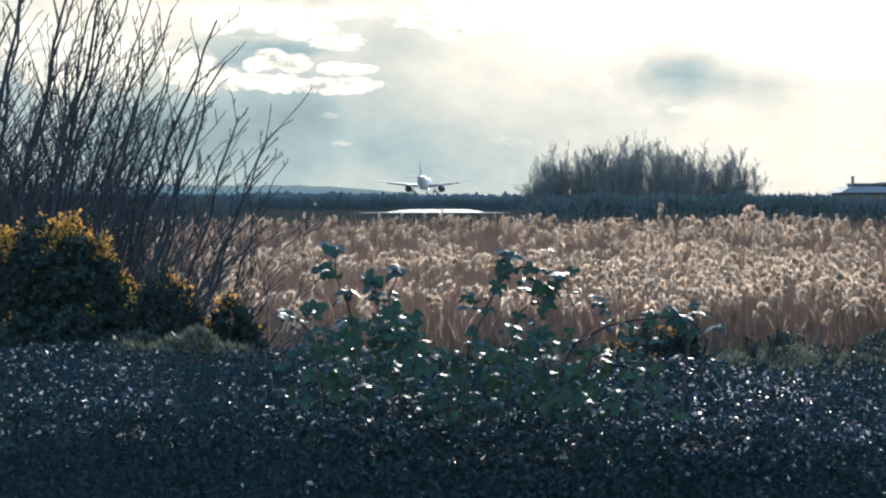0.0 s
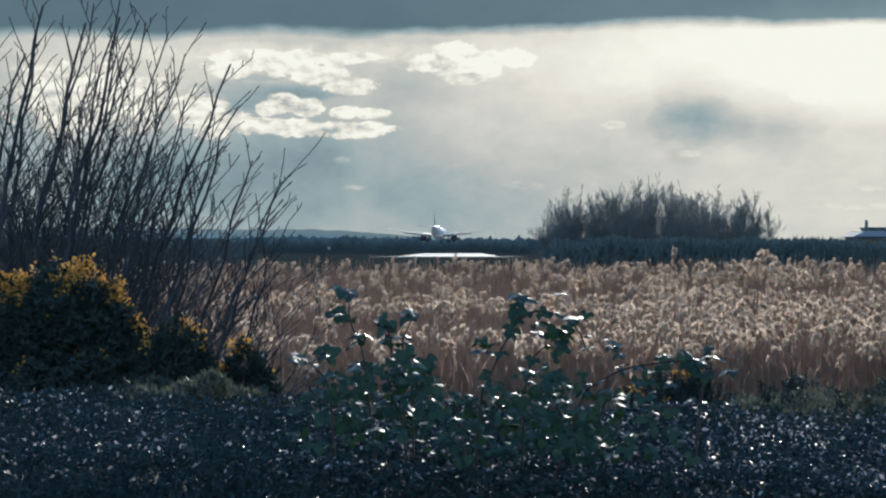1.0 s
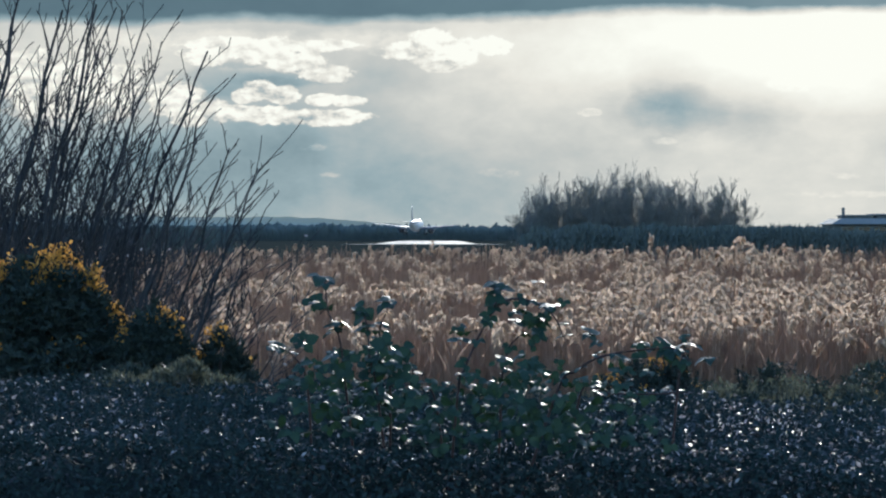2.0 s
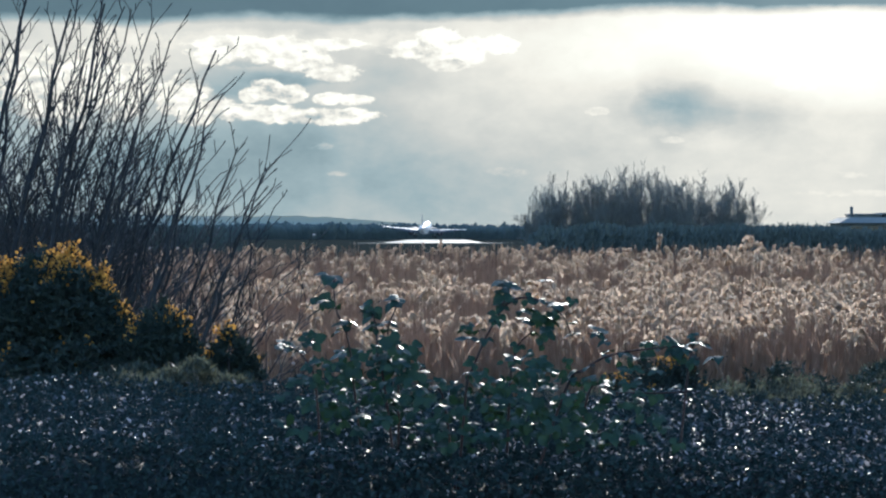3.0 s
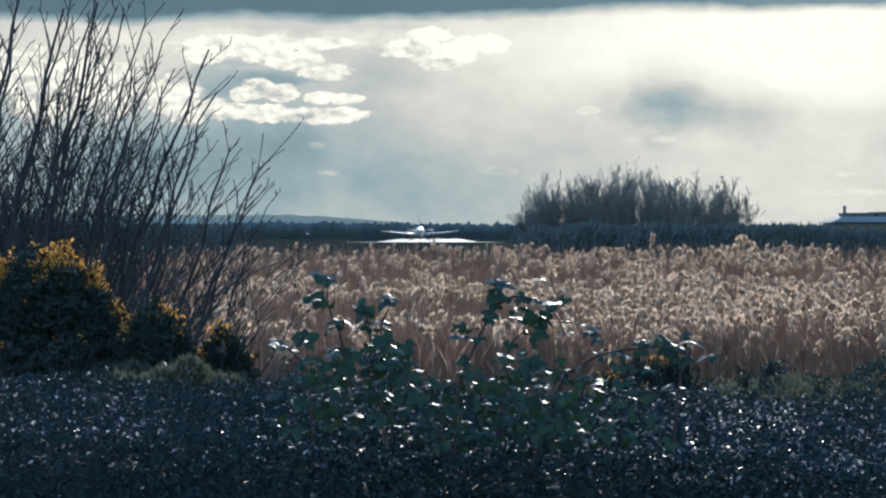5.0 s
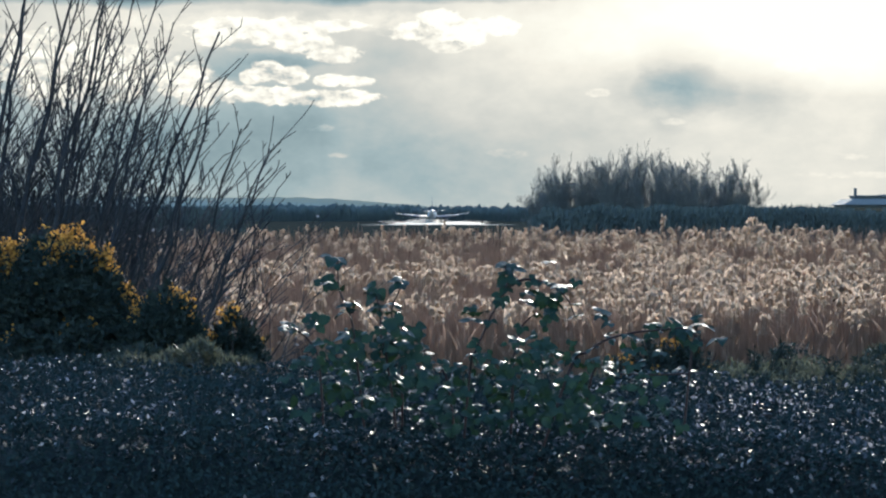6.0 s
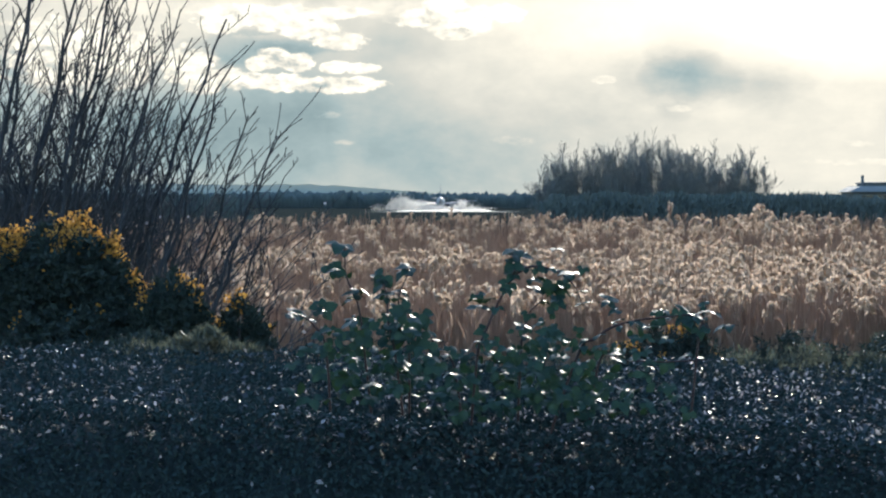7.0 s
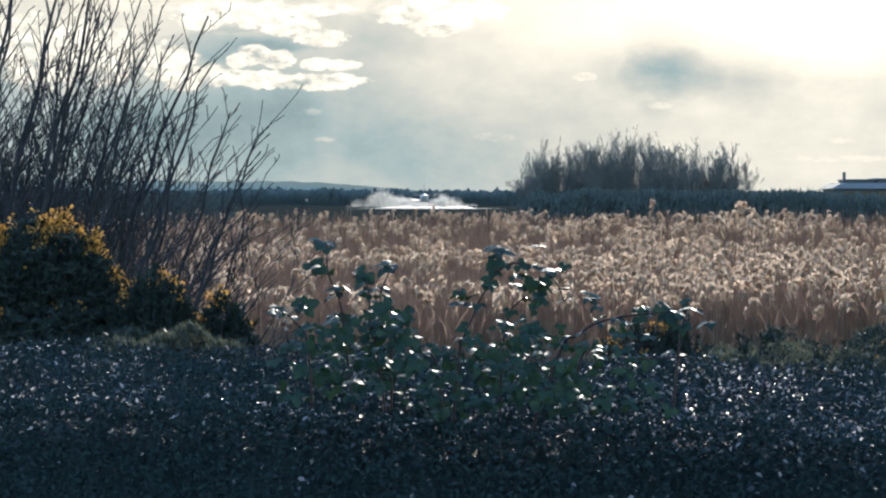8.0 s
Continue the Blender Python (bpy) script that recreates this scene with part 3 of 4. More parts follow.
# ---- shrubs at the near left ----
def limb(rng, out, p, d, length, r, depth, bend=0.04):
    """A wavering shoot that turns upwards, with side shoots at a narrow angle, into out."""
    pieces = max(3, int(length / 0.09))
    step, r0 = length / pieces, r
    for k in range(pieces):
        t = (k + 1) / pieces
        d = (d + Vector((rng.gauss(0, 0.05), rng.gauss(0, 0.05), rng.gauss(bend, 0.04)))).normalized()
        q = p + d * step
        r1 = max(0.0027, r0 * (1 - 0.75 * t))
        out.append((*p, *q, r, r1))
        if depth > 0 and rng.random() < 0.5:
            side = Vector((rng.choice((-1, 1, 1)) * rng.uniform(0.4, 0.9), rng.gauss(0, 0.35), rng.gauss(0.12, 0.15)))
            limb(rng, out, q, (d + side * 0.85).normalized(), length * rng.uniform(0.22, 0.5) * (1.1 - 0.6 * t), max(0.0027, r1 * 0.6), depth - 1, bend)
        p, r = q, r1


def build_shrubs():
    near_stems = [  # foot x, foot y, tip x, height of the tip over the foot, half thickness
        (-2.62, 19.3, -2.15, 2.92, 0.030), (-2.56, 20.0, -1.99, 2.89, 0.031), (-2.65, 20.7, -2.35, 2.98, 0.027), (-2.71, 19.6, -2.26, 2.68, 0.026), (-2.38, 20.4, -1.82, 2.95, 0.030), (-2.26, 19.3, -1.72, 2.98, 0.019), (-2.15, 20.0, -1.60, 2.59, 0.022), (-2.11, 20.7, -1.26, 2.74, 0.027), (-2.23, 19.6, -1.76, 2.68, 0.018), (-2.05, 20.4, -1.44, 2.50, 0.018), (-1.96, 19.3, -1.53, 2.41, 0.016), (-2.35, 20.0, -1.96, 2.74, 0.018)]
    far_stems = [
        (-2.50, 20.7, -2.14, 2.59, 0.018), (-1.87, 19.6, -1.16, 2.41, 0.022), (-1.75, 20.4, -1.32, 2.21, 0.016), (-1.72, 19.3, -1.26, 2.21, 0.018), (-1.66, 20.0, -1.06, 2.15, 0.018), (-1.61, 20.7, -0.98, 2.09, 0.016), (-1.58, 19.6, -0.93, 2.03, 0.018), (-1.52, 20.4, -0.90, 1.85, 0.014), (-1.33, 19.3, -0.95, 1.65, 0.010), (-1.25, 20.0, -0.99, 1.41, 0.008), (-2.02, 20.7, -1.67, 2.35, 0.014), (-2.44, 19.6, -1.87, 2.50, 0.016), (-2.24, 19.4, -1.41, 2.68, 0.018), (-2.30, 19.7, -1.51, 2.82, 0.018), (-2.39, 20.0, -1.62, 2.88, 0.018), (-2.51, 20.3, -1.75, 2.95, 0.020), (-2.15, 19.4, -1.36, 2.53, 0.016), (-2.60, 19.7, -1.90, 2.98, 0.020), (-2.21, 20.0, -1.55, 2.59, 0.014), (-2.06, 20.3, -1.31, 2.41, 0.014), (-2.36, 19.4, -1.70, 2.68, 0.014)]
    for k, (x, y, tx, high, thick) in enumerate(near_stems + far_stems):
        rng = random.Random(300 + k)
        foot = Vector((x, y, float(ground_height(x, y)) - 0.03))
        t = thing("bare_shrub", "leafless dark shrub with long slanting stem and fine twigs", "shrub", "bare shrubs on the bank", at=foot)
        tip = Vector((tx - x, rng.uniform(-0.3, 0.3), high))
        # the stem stands up first and then leans out
        mid = Vector((tip.x * 0.36, tip.y * 0.5, tip.z * 0.5))
        n = 16
        pts = [mid * (2 * u * (1 - u)) + tip * (u * u) + Vector((rng.gauss(0, 0.012), rng.gauss(0, 0.012), 0)) * min(1, 4 * u) for u in [i / n for i in range(n + 1)]]
        rad = [max(0.0026, thick * (1.0 - 0.8 * i / n)) for i in range(n + 1)]
        main = [(*pts[i], *pts[i + 1], rad[i], rad[i + 1]) for i in range(n)]
        child("stem", mesh_of("shrub_stem", *sticks(main, 6), M_BARK, True), t)
        fine = []
        for i in range(7 if x < -2.0 else 8, n):
            for _ in range(rng.choice((1, 1, 2)) if i > 8 else 1):
                d = (pts[i + 1] - pts[i]).normalized()
                side = Vector((rng.choice((-1, 1)) * rng.uniform(0.3, 0.75), rng.gauss(0, 0.35), 0.1))
                u = i / n
                limb(rng, fine, pts[i].lerp(pts[i + 1], rng.random()), (d + side).normalized(), tip.length * rng.uniform(0.16, 0.34) * (1.15 - 0.97 * u), max(0.003, rad[i] * 0.5), 2 if u < 0.8 else 1)
        child("crown", mesh_of("shrub_crown", *sticks(np.array(fine), 3), M_BARK), t, kind="stuff")
    # the low thicket between their feet
    for k, (x, high, shoots) in enumerate(((-2.85, 2.6, 26), (-2.65, 2.5, 26), (-2.45, 2.4, 26), (-2.28, 2.3, 25), (-2.12, 2.2, 22), (-1.98, 2.05, 18), (-1.84, 1.9, 10), (-1.68, 1.75, 6), (-1.5, 1.6, 4), (-2.55, 2.35, 22), (-2.2, 2.15, 18), (-1.3, 1.5, 3))):
        rng = random.Random(500 + k)
        y = 20.8 + 0.5 * (k % 3)
        t = thing("thorn_thicket", "dense dark thicket of fine leafless twigs", "shrub", "thickets on the bank", at=(x, y, float(ground_height(x, y)) - 0.03))
        out = []
        for _ in range(shoots):
            d = Vector((rng.gauss(0.12, 0.26), rng.gauss(0, 0.2), 1)).normalized()
            limb(rng, out, Vector((rng.gauss(0, 0.1), rng.gauss(0, 0.1), 0)), d, high * rng.uniform(0.55, 1.0), 0.008, 2, 0.015)
        seg = np.array(out)
        child("stem_bundle", mesh_of("thicket_stems", *sticks(seg[seg[:, 6] > 0.004], 4), M_BARK), t, kind="stuff")
        nr = np.random.default_rng(700 + k)
        # pale flecks added at twig ends, painting the light that catches them
        ends = seg[seg[:, 5] > 0.9][:, 3:6]
        at = ends[nr.integers(0, len(ends), 16)]
        v, f = scatter([(0, 0, 0), (0.3, 0.45, 0.1), (0, 1.0, -0.08), (-0.3, 0.45, 0.1)], [[0, 1, 2], [0, 2, 3]], at, turns(nr.normal(0, 0.8, 16), nr.normal(0, 0.8, 16), nr.uniform(0, 6.28, 16)), nr.uniform(0.02, 0.04, 16))
        child("pale_fleck_scatter", mesh_of("thicket_flecks", v, f, M_FLECK), t, "few pale flecks in place of lit twig ends", "stuff")
        child("twig_tangle", mesh_of("thicket_twigs", *sticks(seg[seg[:, 6] <= 0.004], 3), M_TWIG), t, kind="stuff")


def gorse(x, y, lobes, shoots, flowers, seed, label):
    """A bush of rounded lobes (x, height, half width, half height), clothed in spiny shoots, with blossom on the crown."""
    rng = np.random.default_rng(seed)
    t = thing("gorse_bush", label, "bush", "gorse bushes", at=(x, y, float(ground_height(x, y)) - 0.02))
    lob = np.array(lobes)
    n = shoots
    k = rng.choice(len(lob), n, p=lob[:, 2] * lob[:, 3] / (lob[:, 2] * lob[:, 3]).sum())
    a, e = rng.uniform(0, 6.28, n), np.arcsin(rng.uniform(-0.6, 1, n))
    way = np.stack([np.cos(a) * np.cos(e), np.sin(a) * np.cos(e), np.sin(e)], -1)
    span = np.stack([lob[k, 2], lob[k, 2] * 0.9, lob[k, 3]], -1)
    mid = np.stack([lob[k, 0], np.zeros(n), lob[k, 1]], -1)
    rough = 1 + 0.30 * np.array([noise.noise((p[0] * 2.5 + seed, p[1] * 2.5, p[2] * 2.5)) for p in way]) + rng.normal(0, 0.09, n) + 0.2 * (rng.random(n) < 0.06)
    tip = mid + way * span * rough[:, None]
    base = mid + way * span * (rough - rng.uniform(0.25, 0.55, n))[:, None]
    tip[:, 2], base[:, 2] = np.maximum(tip[:, 2], 0.06), np.maximum(base[:, 2], 0.02)
    stem = sticks(np.concatenate([base, tip, np.full((n, 1), 0.0035), np.full((n, 1), 0.0015)], 1), 3)
    roots = sticks([(0.05 * math.cos(q), 0.05 * math.sin(q), 0, p[0] * 0.8, 0.1 * math.sin(q), p[1], 0.014, 0.006) for q, p in enumerate(list(lobes) * 2)], 5)
    child("branchwork", mesh_of("gorse_branchwork", *join(stem, roots), M_DEAD), t)
    per = 26
    w = rng.random((n, per, 1))
    p = (base[:, None] * (1 - w) + tip[:, None] * w).reshape(-1, 3)
    m = len(p)
    spine = [(-0.16, 0, 0), (0.16, 0, 0), (0, 0.03, 1.0)]
    sp = scatter(spine, [[0, 1, 2]], p, turns(rng.normal(0, 0.8, m), rng.normal(0, 0.8, m), rng.uniform(0, 6.28, m)), rng.uniform(0.02, 0.045, m))
    child("needles", mesh_of("gorse_needles", *sp, M_GORSE), t, kind="stuff")
    if flowers:
        # only where a shoot stands free on top of the whole bush
        free = np.ones(n, bool)
        for c, (lx, lz, rx, rz) in enumerate(lobes):
            free &= (k == c) | (((tip[:, 0] - lx) / rx) ** 2 + ((tip[:, 2] - lz) / rz) ** 2 > 1.0)
        patch = np.array([noise.noise((q[0] * 6 + seed, q[1] * 6, q[2] * 6)) for q in tip])
        crown = np.where(free & (way[:, 2] > 0.5) & (rng.random(n) < flowers * (0.6 + 1.6 * patch) * smooth(0.45, 0.95, way[:, 2])))[0]
        low = np.where(rng.random(n) < 0.003 * flowers)[0]
        pick = np.concatenate([crown, low])
        q = np.repeat(tip[pick], 9, 0) + rng.normal(0, 0.013, (len(pick) * 9, 3)) * np.array((1, 1, 1.5))
        m = len(q)
        petal = [(0, 0, 0), (0.45, 0.1, 0.5), (0, 0.25, 1.0), (-0.45, 0.1, 0.5)]
        fl = scatter(petal, [[0, 1, 2, 3]], q, turns(rng.normal(0, 0.9, m), rng.normal(0, 0.9, m), rng.uniform(0, 6.28, m)), rng.uniform(0.012, 0.021, m))
        child("blossom", mesh_of("gorse_blossom", *fl, M_BLOSSOM), t, "deep yellow pea blossom", "stuff")


def build_gorse():
    gorse(-1.78, 17.0, [(0.01, 1.3, 0.2, 0.21), (-0.19, 1.22, 0.16, 0.23), (0.19, 1.22, 0.12, 0.21), (0.3, 1.08, 0.08, 0.19), (0.01, 1.0, 0.29, 0.17)], 6500, 0.95, 1, "tall dark gorse bush crowned with yellow blossom")
    gorse(-1.27, 16.9, [(0.01, 1.12, 0.12, 0.14), (-0.10, 1.03, 0.10, 0.15), (0.09, 1.03, 0.09, 0.13)], 2600, 0.36, 2, "dark gorse bush with yellow blossom on its top")
    gorse(-0.97, 17.1, [(0.0, 1.06, 0.08, 0.12), (0.10, 0.98, 0.06, 0.10), (-0.06, 0.96, 0.07, 0.12), (0.02, 0.5, 0.05, 0.45)], 380, 0.8, 3, "small gorse bush with yellow blossom at its top")
    gorse(1.22, 21.0, [(0.0, 0.55, 0.28, 0.42), (0.16, 0.6, 0.16, 0.42), (-0.2, 0.5, 0.18, 0.36)], 1900, 0.35, 6, "rounded gorse bush with few yellow flowers on the bank")
    gorse(1.56, 22.0, [(0.0, 0.42, 0.16, 0.42), (0.12, 0.4, 0.12, 0.34)], 900, 0.6, 7, "low gorse bush with yellow flowers on the bank")
    for k, (x, y, half, tall) in enumerate(((1.76, 21.6, 0.15, 0.90), (1.96, 21.6, 0.15, 0.94), (2.22, 21.7, 0.10, 0.87), (2.46, 21.8, 0.16, 0.92), (2.64, 21.7, 0.12, 0.93), (1.40, 21.9, 0.15, 0.87))):
        gorse(x, y, [(0, tall * 0.5, half, tall * 0.5), (half * 0.7, tall * 0.42, half * 0.7, tall * 0.42)], 480, 0.25 if k in (2, 4) else 0, 20 + k, "small dark gorse bush on the top of the bank")


def build_bank():
    """Low cushions of heath plants along the top of the bank."""
    rng = np.random.default_rng(31)
    m = 260
    cx, cy = rng.uniform(-3.4, 3.9, m), rng.uniform(19.5, 23.5, m)
    cr = rng.uniform(0.07, 0.17, m)
    ridge = np.interp(cx, (-3.4, -1.0, 0.9, 1.45, 1.75, 2.5, 3.9), (2.22, 2.24, 2.25, 2.29, 2.36, 2.41, 2.45))
    crest = ridge + 0.04 * rng.normal(0, 1, m) - 0.02 * np.abs(cy - 21)
    # a mound of them in front of the gorse
    extra = 22
    ex = rng.uniform(-1.46, -0.86, extra)
    cx, cy = np.append(cx, ex), np.append(cy, rng.uniform(15.7, 16.3, extra))
    cr = np.append(cr, rng.uniform(0.05, 0.10, extra))
    crest = np.append(crest, 2.63 - 0.35 * np.abs(ex + 1.12) ** 1.3 + rng.normal(0, 0.02, extra))
    m += extra
    n = 70000
    k = rng.integers(0, m, n)
    a, e = rng.uniform(0, 6.28, n), np.arcsin(rng.uniform(-0.2, 1, n))
    r = cr[k] * rng.power(5, n)
    p = np.stack([cx[k] + r * 1.3 * np.cos(a) * np.cos(e), cy[k] + r * np.sin(a) * np.cos(e), crest[k] - cr[k] + r * np.sin(e)], -1)
    blade = [(-0.16, 0, 0), (0.16, 0, 0), (0.0, 0.1, 1.0)]
    rots, sizes = turns(rng.normal(0, 0.7, n), rng.normal(0, 0.7, n), rng.uniform(0, 6.28, n)), rng.uniform(0.02, 0.05, n)
    dark = k % 5 < 2
    v, f = scatter(blade, [[0, 1, 2]], p[~dark], rots[~dark], sizes[~dark])
    v1, f1 = scatter(blade, [[0, 1, 2]], p[dark] + np.array((0, 0, 0.03)), rots[dark], sizes[dark])
    # undergrowth in a dark colour, for the shaded base of the cushions
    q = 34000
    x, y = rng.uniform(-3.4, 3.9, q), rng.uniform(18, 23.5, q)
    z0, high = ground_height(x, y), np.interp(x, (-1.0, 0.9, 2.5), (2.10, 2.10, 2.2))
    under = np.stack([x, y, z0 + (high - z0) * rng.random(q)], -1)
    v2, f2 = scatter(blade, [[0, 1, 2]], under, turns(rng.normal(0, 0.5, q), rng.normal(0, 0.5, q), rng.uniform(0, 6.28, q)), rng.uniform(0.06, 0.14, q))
    ob = tagged(new("bank_plants", mesh_of("bank_plants", v, f, M_MOSS)), "low grey-green cushions of heath along the bank", "plants", kind="stuff")
    child("heather", mesh_of("heather", v1, f1, M_GORSE), ob, "dark heather tufts", "stuff")
    child("undergrowth", mesh_of("undergrowth", v2, f2, M_GORSE), ob, "dark undergrowth standing in for shade under the cushions", "stuff")


# ---- bramble and the dark hedge in front ----
def leaflet(length, wide, fold, droop):
    """One pointed leaflet with a folded midrib, as points and triangles."""
    v, f = [], []
    prof = ((0.0, 0.02), (0.18, 0.75), (0.42, 1.0), (0.7, 0.7), (1.0, 0.02))
    for t, w in prof:
        z = -droop * t * t * length
        v += [(-wide * w / 2, t * length, z + fold * wide * w / 2), (0, t * length, z), (wide * w / 2, t * length, z + fold * wide * w / 2)]
    for k in range(len(prof) - 1):
        a = 3 * k
        f += [[a, a + 1, a + 4], [a, a + 4, a + 3], [a + 1, a + 2, a + 5], [a + 1, a + 5, a + 4]]
    return np.array(v), np.array(f)


def bramble_leaf_mesh(seed):
    rng = random.Random(seed)
    parts = []
    for turn, size in ((0, 1.0), (1.25, 0.8), (-1.25, 0.8)):
        v, f = leaflet(0.058 * size, 0.050 * size, rng.uniform(0.0, 0.25), rng.uniform(0.1, 0.5))
        v[:, 1] += 0.008
        c, s = math.cos(turn), math.sin(turn)
        v = np.stack([v[:, 0] * c - v[:, 1] * s, v[:, 0] * s + v[:, 1] * c, v[:, 2]], -1)
        parts.append((v, f))
    parts.append(sticks_tri([(0, -0.03, -0.006, 0, 0.012, 0, 0.0012, 0.001)]))
    return mesh_of("bramble_leaf", *join(*parts), M_BRAMBLE, True)


def sticks_tri(segments, sides=3):
    v, f = sticks(segments, sides)
    return v, np.concatenate([f[:, [0, 1, 2]], f[:, [0, 2, 3]]])


# sprays of leaves at the ends of the canes: x, height over the foot, spread, leaves
SPRAYS = ((0.210, 1.429, 0.038, 5), (0.350, 1.441, 0.015, 1), (0.409, 1.388, 0.034, 3), (0.314, 1.331, 0.042, 5), (0.356, 1.259, 0.023, 3), (0.075, 1.284, 0.026, 3), (0.131, 1.293, 0.015, 1), (0.252, 1.331, 0.023, 1), (0.512, 1.271, 0.015, 2), (0.558, 1.233, 0.019, 2), (0.682, 1.233, 0.030, 3), (0.780, 1.218, 0.028, 4), (0.861, 1.246, 0.015, 2), (0.931, 1.191, 0.011, 1), (-0.361, 1.469, 0.015, 1), (-0.407, 1.382, 0.026, 3), (-0.242, 1.350, 0.030, 5), (-0.144, 1.380, 0.019, 3), (-0.199, 1.297, 0.026, 3), (-0.318, 1.284, 0.019, 3), (-0.441, 1.259, 0.030, 3), (-0.526, 1.229, 0.023, 3), (-0.192, 1.195, 0.034, 5), (-0.110, 1.218, 0.019, 2))
# the top of the crowded lower leaves along the bush
BODY_X = (-0.544, -0.469, -0.318, -0.167, -0.054, 0.059, 0.173, 0.305, 0.418, 0.531, 0.644, 0.795, 0.909)
BODY_Z = (1.142, 1.199, 1.233, 1.233, 1.161, 1.127, 1.171, 1.203, 1.161, 1.142, 1.188, 1.188, 1.086)


def build_bramble():
    rng = random.Random(9)
    bush = thing("bramble_bush", "straggling bramble with arching red canes and glossy leaves", "bush", at=(0, 12.5, 1.6))
    canes = [  # x, y, z of bends, above the foot of the bush
        [(0.041, 0.00, 0.601), (0.082, 0.00, 1.086), (0.101, 0.00, 1.152), (0.146, 0.00, 1.256), (0.188, -0.02, 1.339), (0.210, 0.00, 1.391), (0.199, 0.00, 1.435)],
        [(0.188, -0.02, 1.339), (0.226, 0.00, 1.376), (0.265, 0.02, 1.391), (0.322, 0.05, 1.384), (0.378, 0.08, 1.356), (0.416, 0.10, 1.314), (0.435, 0.10, 1.263)],
        [(0.210, 0.10, 0.601), (0.229, 0.10, 1.086), (0.242, 0.12, 1.171), (0.259, 0.14, 1.233), (0.312, 0.15, 1.280)],
        [(0.248, -0.10, 0.601), (0.409, -0.10, 1.086), (0.473, -0.10, 1.154), (0.537, -0.10, 1.195), (0.622, -0.10, 1.216), (0.720, -0.10, 1.227), (0.795, -0.10, 1.229), (0.856, -0.10, 1.180)],
        [(0.059, 0.05, 0.601), (0.007, 0.05, 1.044), (-0.050, 0.05, 1.097), (-0.073, 0.05, 1.157), (-0.114, 0.05, 1.214)],
        [(-0.242, 0.10, 0.601), (-0.295, 0.10, 1.086), (-0.318, 0.12, 1.256), (-0.359, 0.12, 1.359), (-0.363, 0.12, 1.463)],
        [(-0.129, 0.00, 0.601), (-0.190, 0.00, 1.086), (-0.214, 0.00, 1.199), (-0.220, 0.02, 1.293), (-0.242, 0.02, 1.359)],
        [(-0.148, 0.10, 0.601), (-0.148, 0.10, 1.161), (-0.182, 0.10, 1.274), (-0.148, 0.10, 1.369)],
        [(-0.393, -0.10, 0.601), (-0.416, -0.10, 1.086), (-0.460, -0.10, 1.199), (-0.529, -0.10, 1.241)],
        [(0.437, 0.10, 0.601), (0.493, 0.10, 1.067), (0.584, 0.10, 1.071), (0.720, 0.10, 1.069), (0.858, 0.10, 1.076)],
        [(0.777, 0.10, 0.601), (0.824, 0.10, 1.105), (0.841, 0.12, 1.199), (0.856, 0.12, 1.256)]]
    meshes = [bramble_leaf_mesh(s) for s in range(6)]
    spots = []
    for pts in canes:
        path = [Vector(p) for p in pts]
        fine = []
        for k in range(len(path) - 1):
            p0, p1, p2, p3 = path[max(k - 1, 0)], path[k], path[k + 1], path[min(k + 2, len(path) - 1)]
            for s in range(8):
                t = s / 8
                fine.append(0.5 * ((2 * p1) + (p2 - p0) * t + (2 * p0 - 5 * p1 + 4 * p2 - p3) * t * t + (3 * p1 - p0 - 3 * p2 + p3) * t ** 3))
        fine.append(path[-1])
        m = len(fine) - 1
        segs = [(*fine[k], *fine[k + 1], 0.0052 * (1 - 0.55 * k / m), 0.0052 * (1 - 0.55 * (k + 1) / m)) for k in range(m)]
        thorns = []
        for k in range(0, m, 2):
            if fine[k].z > 0.7:
                d = Vector((rng.gauss(0, 1), rng.gauss(0, 1), rng.gauss(0, 1))).normalized()
                thorns.append((*fine[k], *(fine[k] + d * 0.009), 0.0015, 0.0002))
        segs += thorns
        child("cane", mesh_of("bramble_cane", *sticks(segs, 5), M_CANE, True), bush)
        for k in range(m + 1):
            if fine[k].z > 1.05 and k % 6 == 0:
                spots.append((fine[k], 0.8, 0.3))
    for x, z, spread, count in SPRAYS:
        spots += [(Vector((x + rng.gauss(0, spread * 0.55), rng.gauss(0.02, 0.05), z + rng.gauss(0, spread * 0.5))), rng.uniform(0.8, 1.2), 0.45) for _ in range(count)]
    while len(spots) < 290:
        x = min(max(rng.choice((rng.gauss(-0.22, 0.14), rng.gauss(0.30, 0.2), rng.uniform(-0.5, 0.8))), BODY_X[0]), BODY_X[-1])
        high = float(np.interp(x, BODY_X, BODY_Z)) + 0.04 * noise.noise((x * 9, 3.0, 1.0))
        spots.append((Vector((x, rng.uniform(-0.3, 0.25), high - 0.27 * rng.random() ** 1.2)), rng.uniform(0.6, 1.0), 0.10))
    for p, size, level in spots[:298]:
        leaf = child("leaf", meshes[rng.randrange(6)], bush)
        turn = Euler((rng.gauss(0.06, 0.14) if rng.random() < level else rng.gauss(0.75, 0.3), 0, 0)).to_matrix() @ Euler((rng.gauss(0, 0.22), rng.gauss(0, 0.22), rng.uniform(0, 6.28))).to_matrix()
        leaf.matrix_basis = Matrix.LocRotScale(p, turn.to_quaternion(), (size * rng.uniform(0.6, 0.95),) * 3)
    bramble_heart(bush)


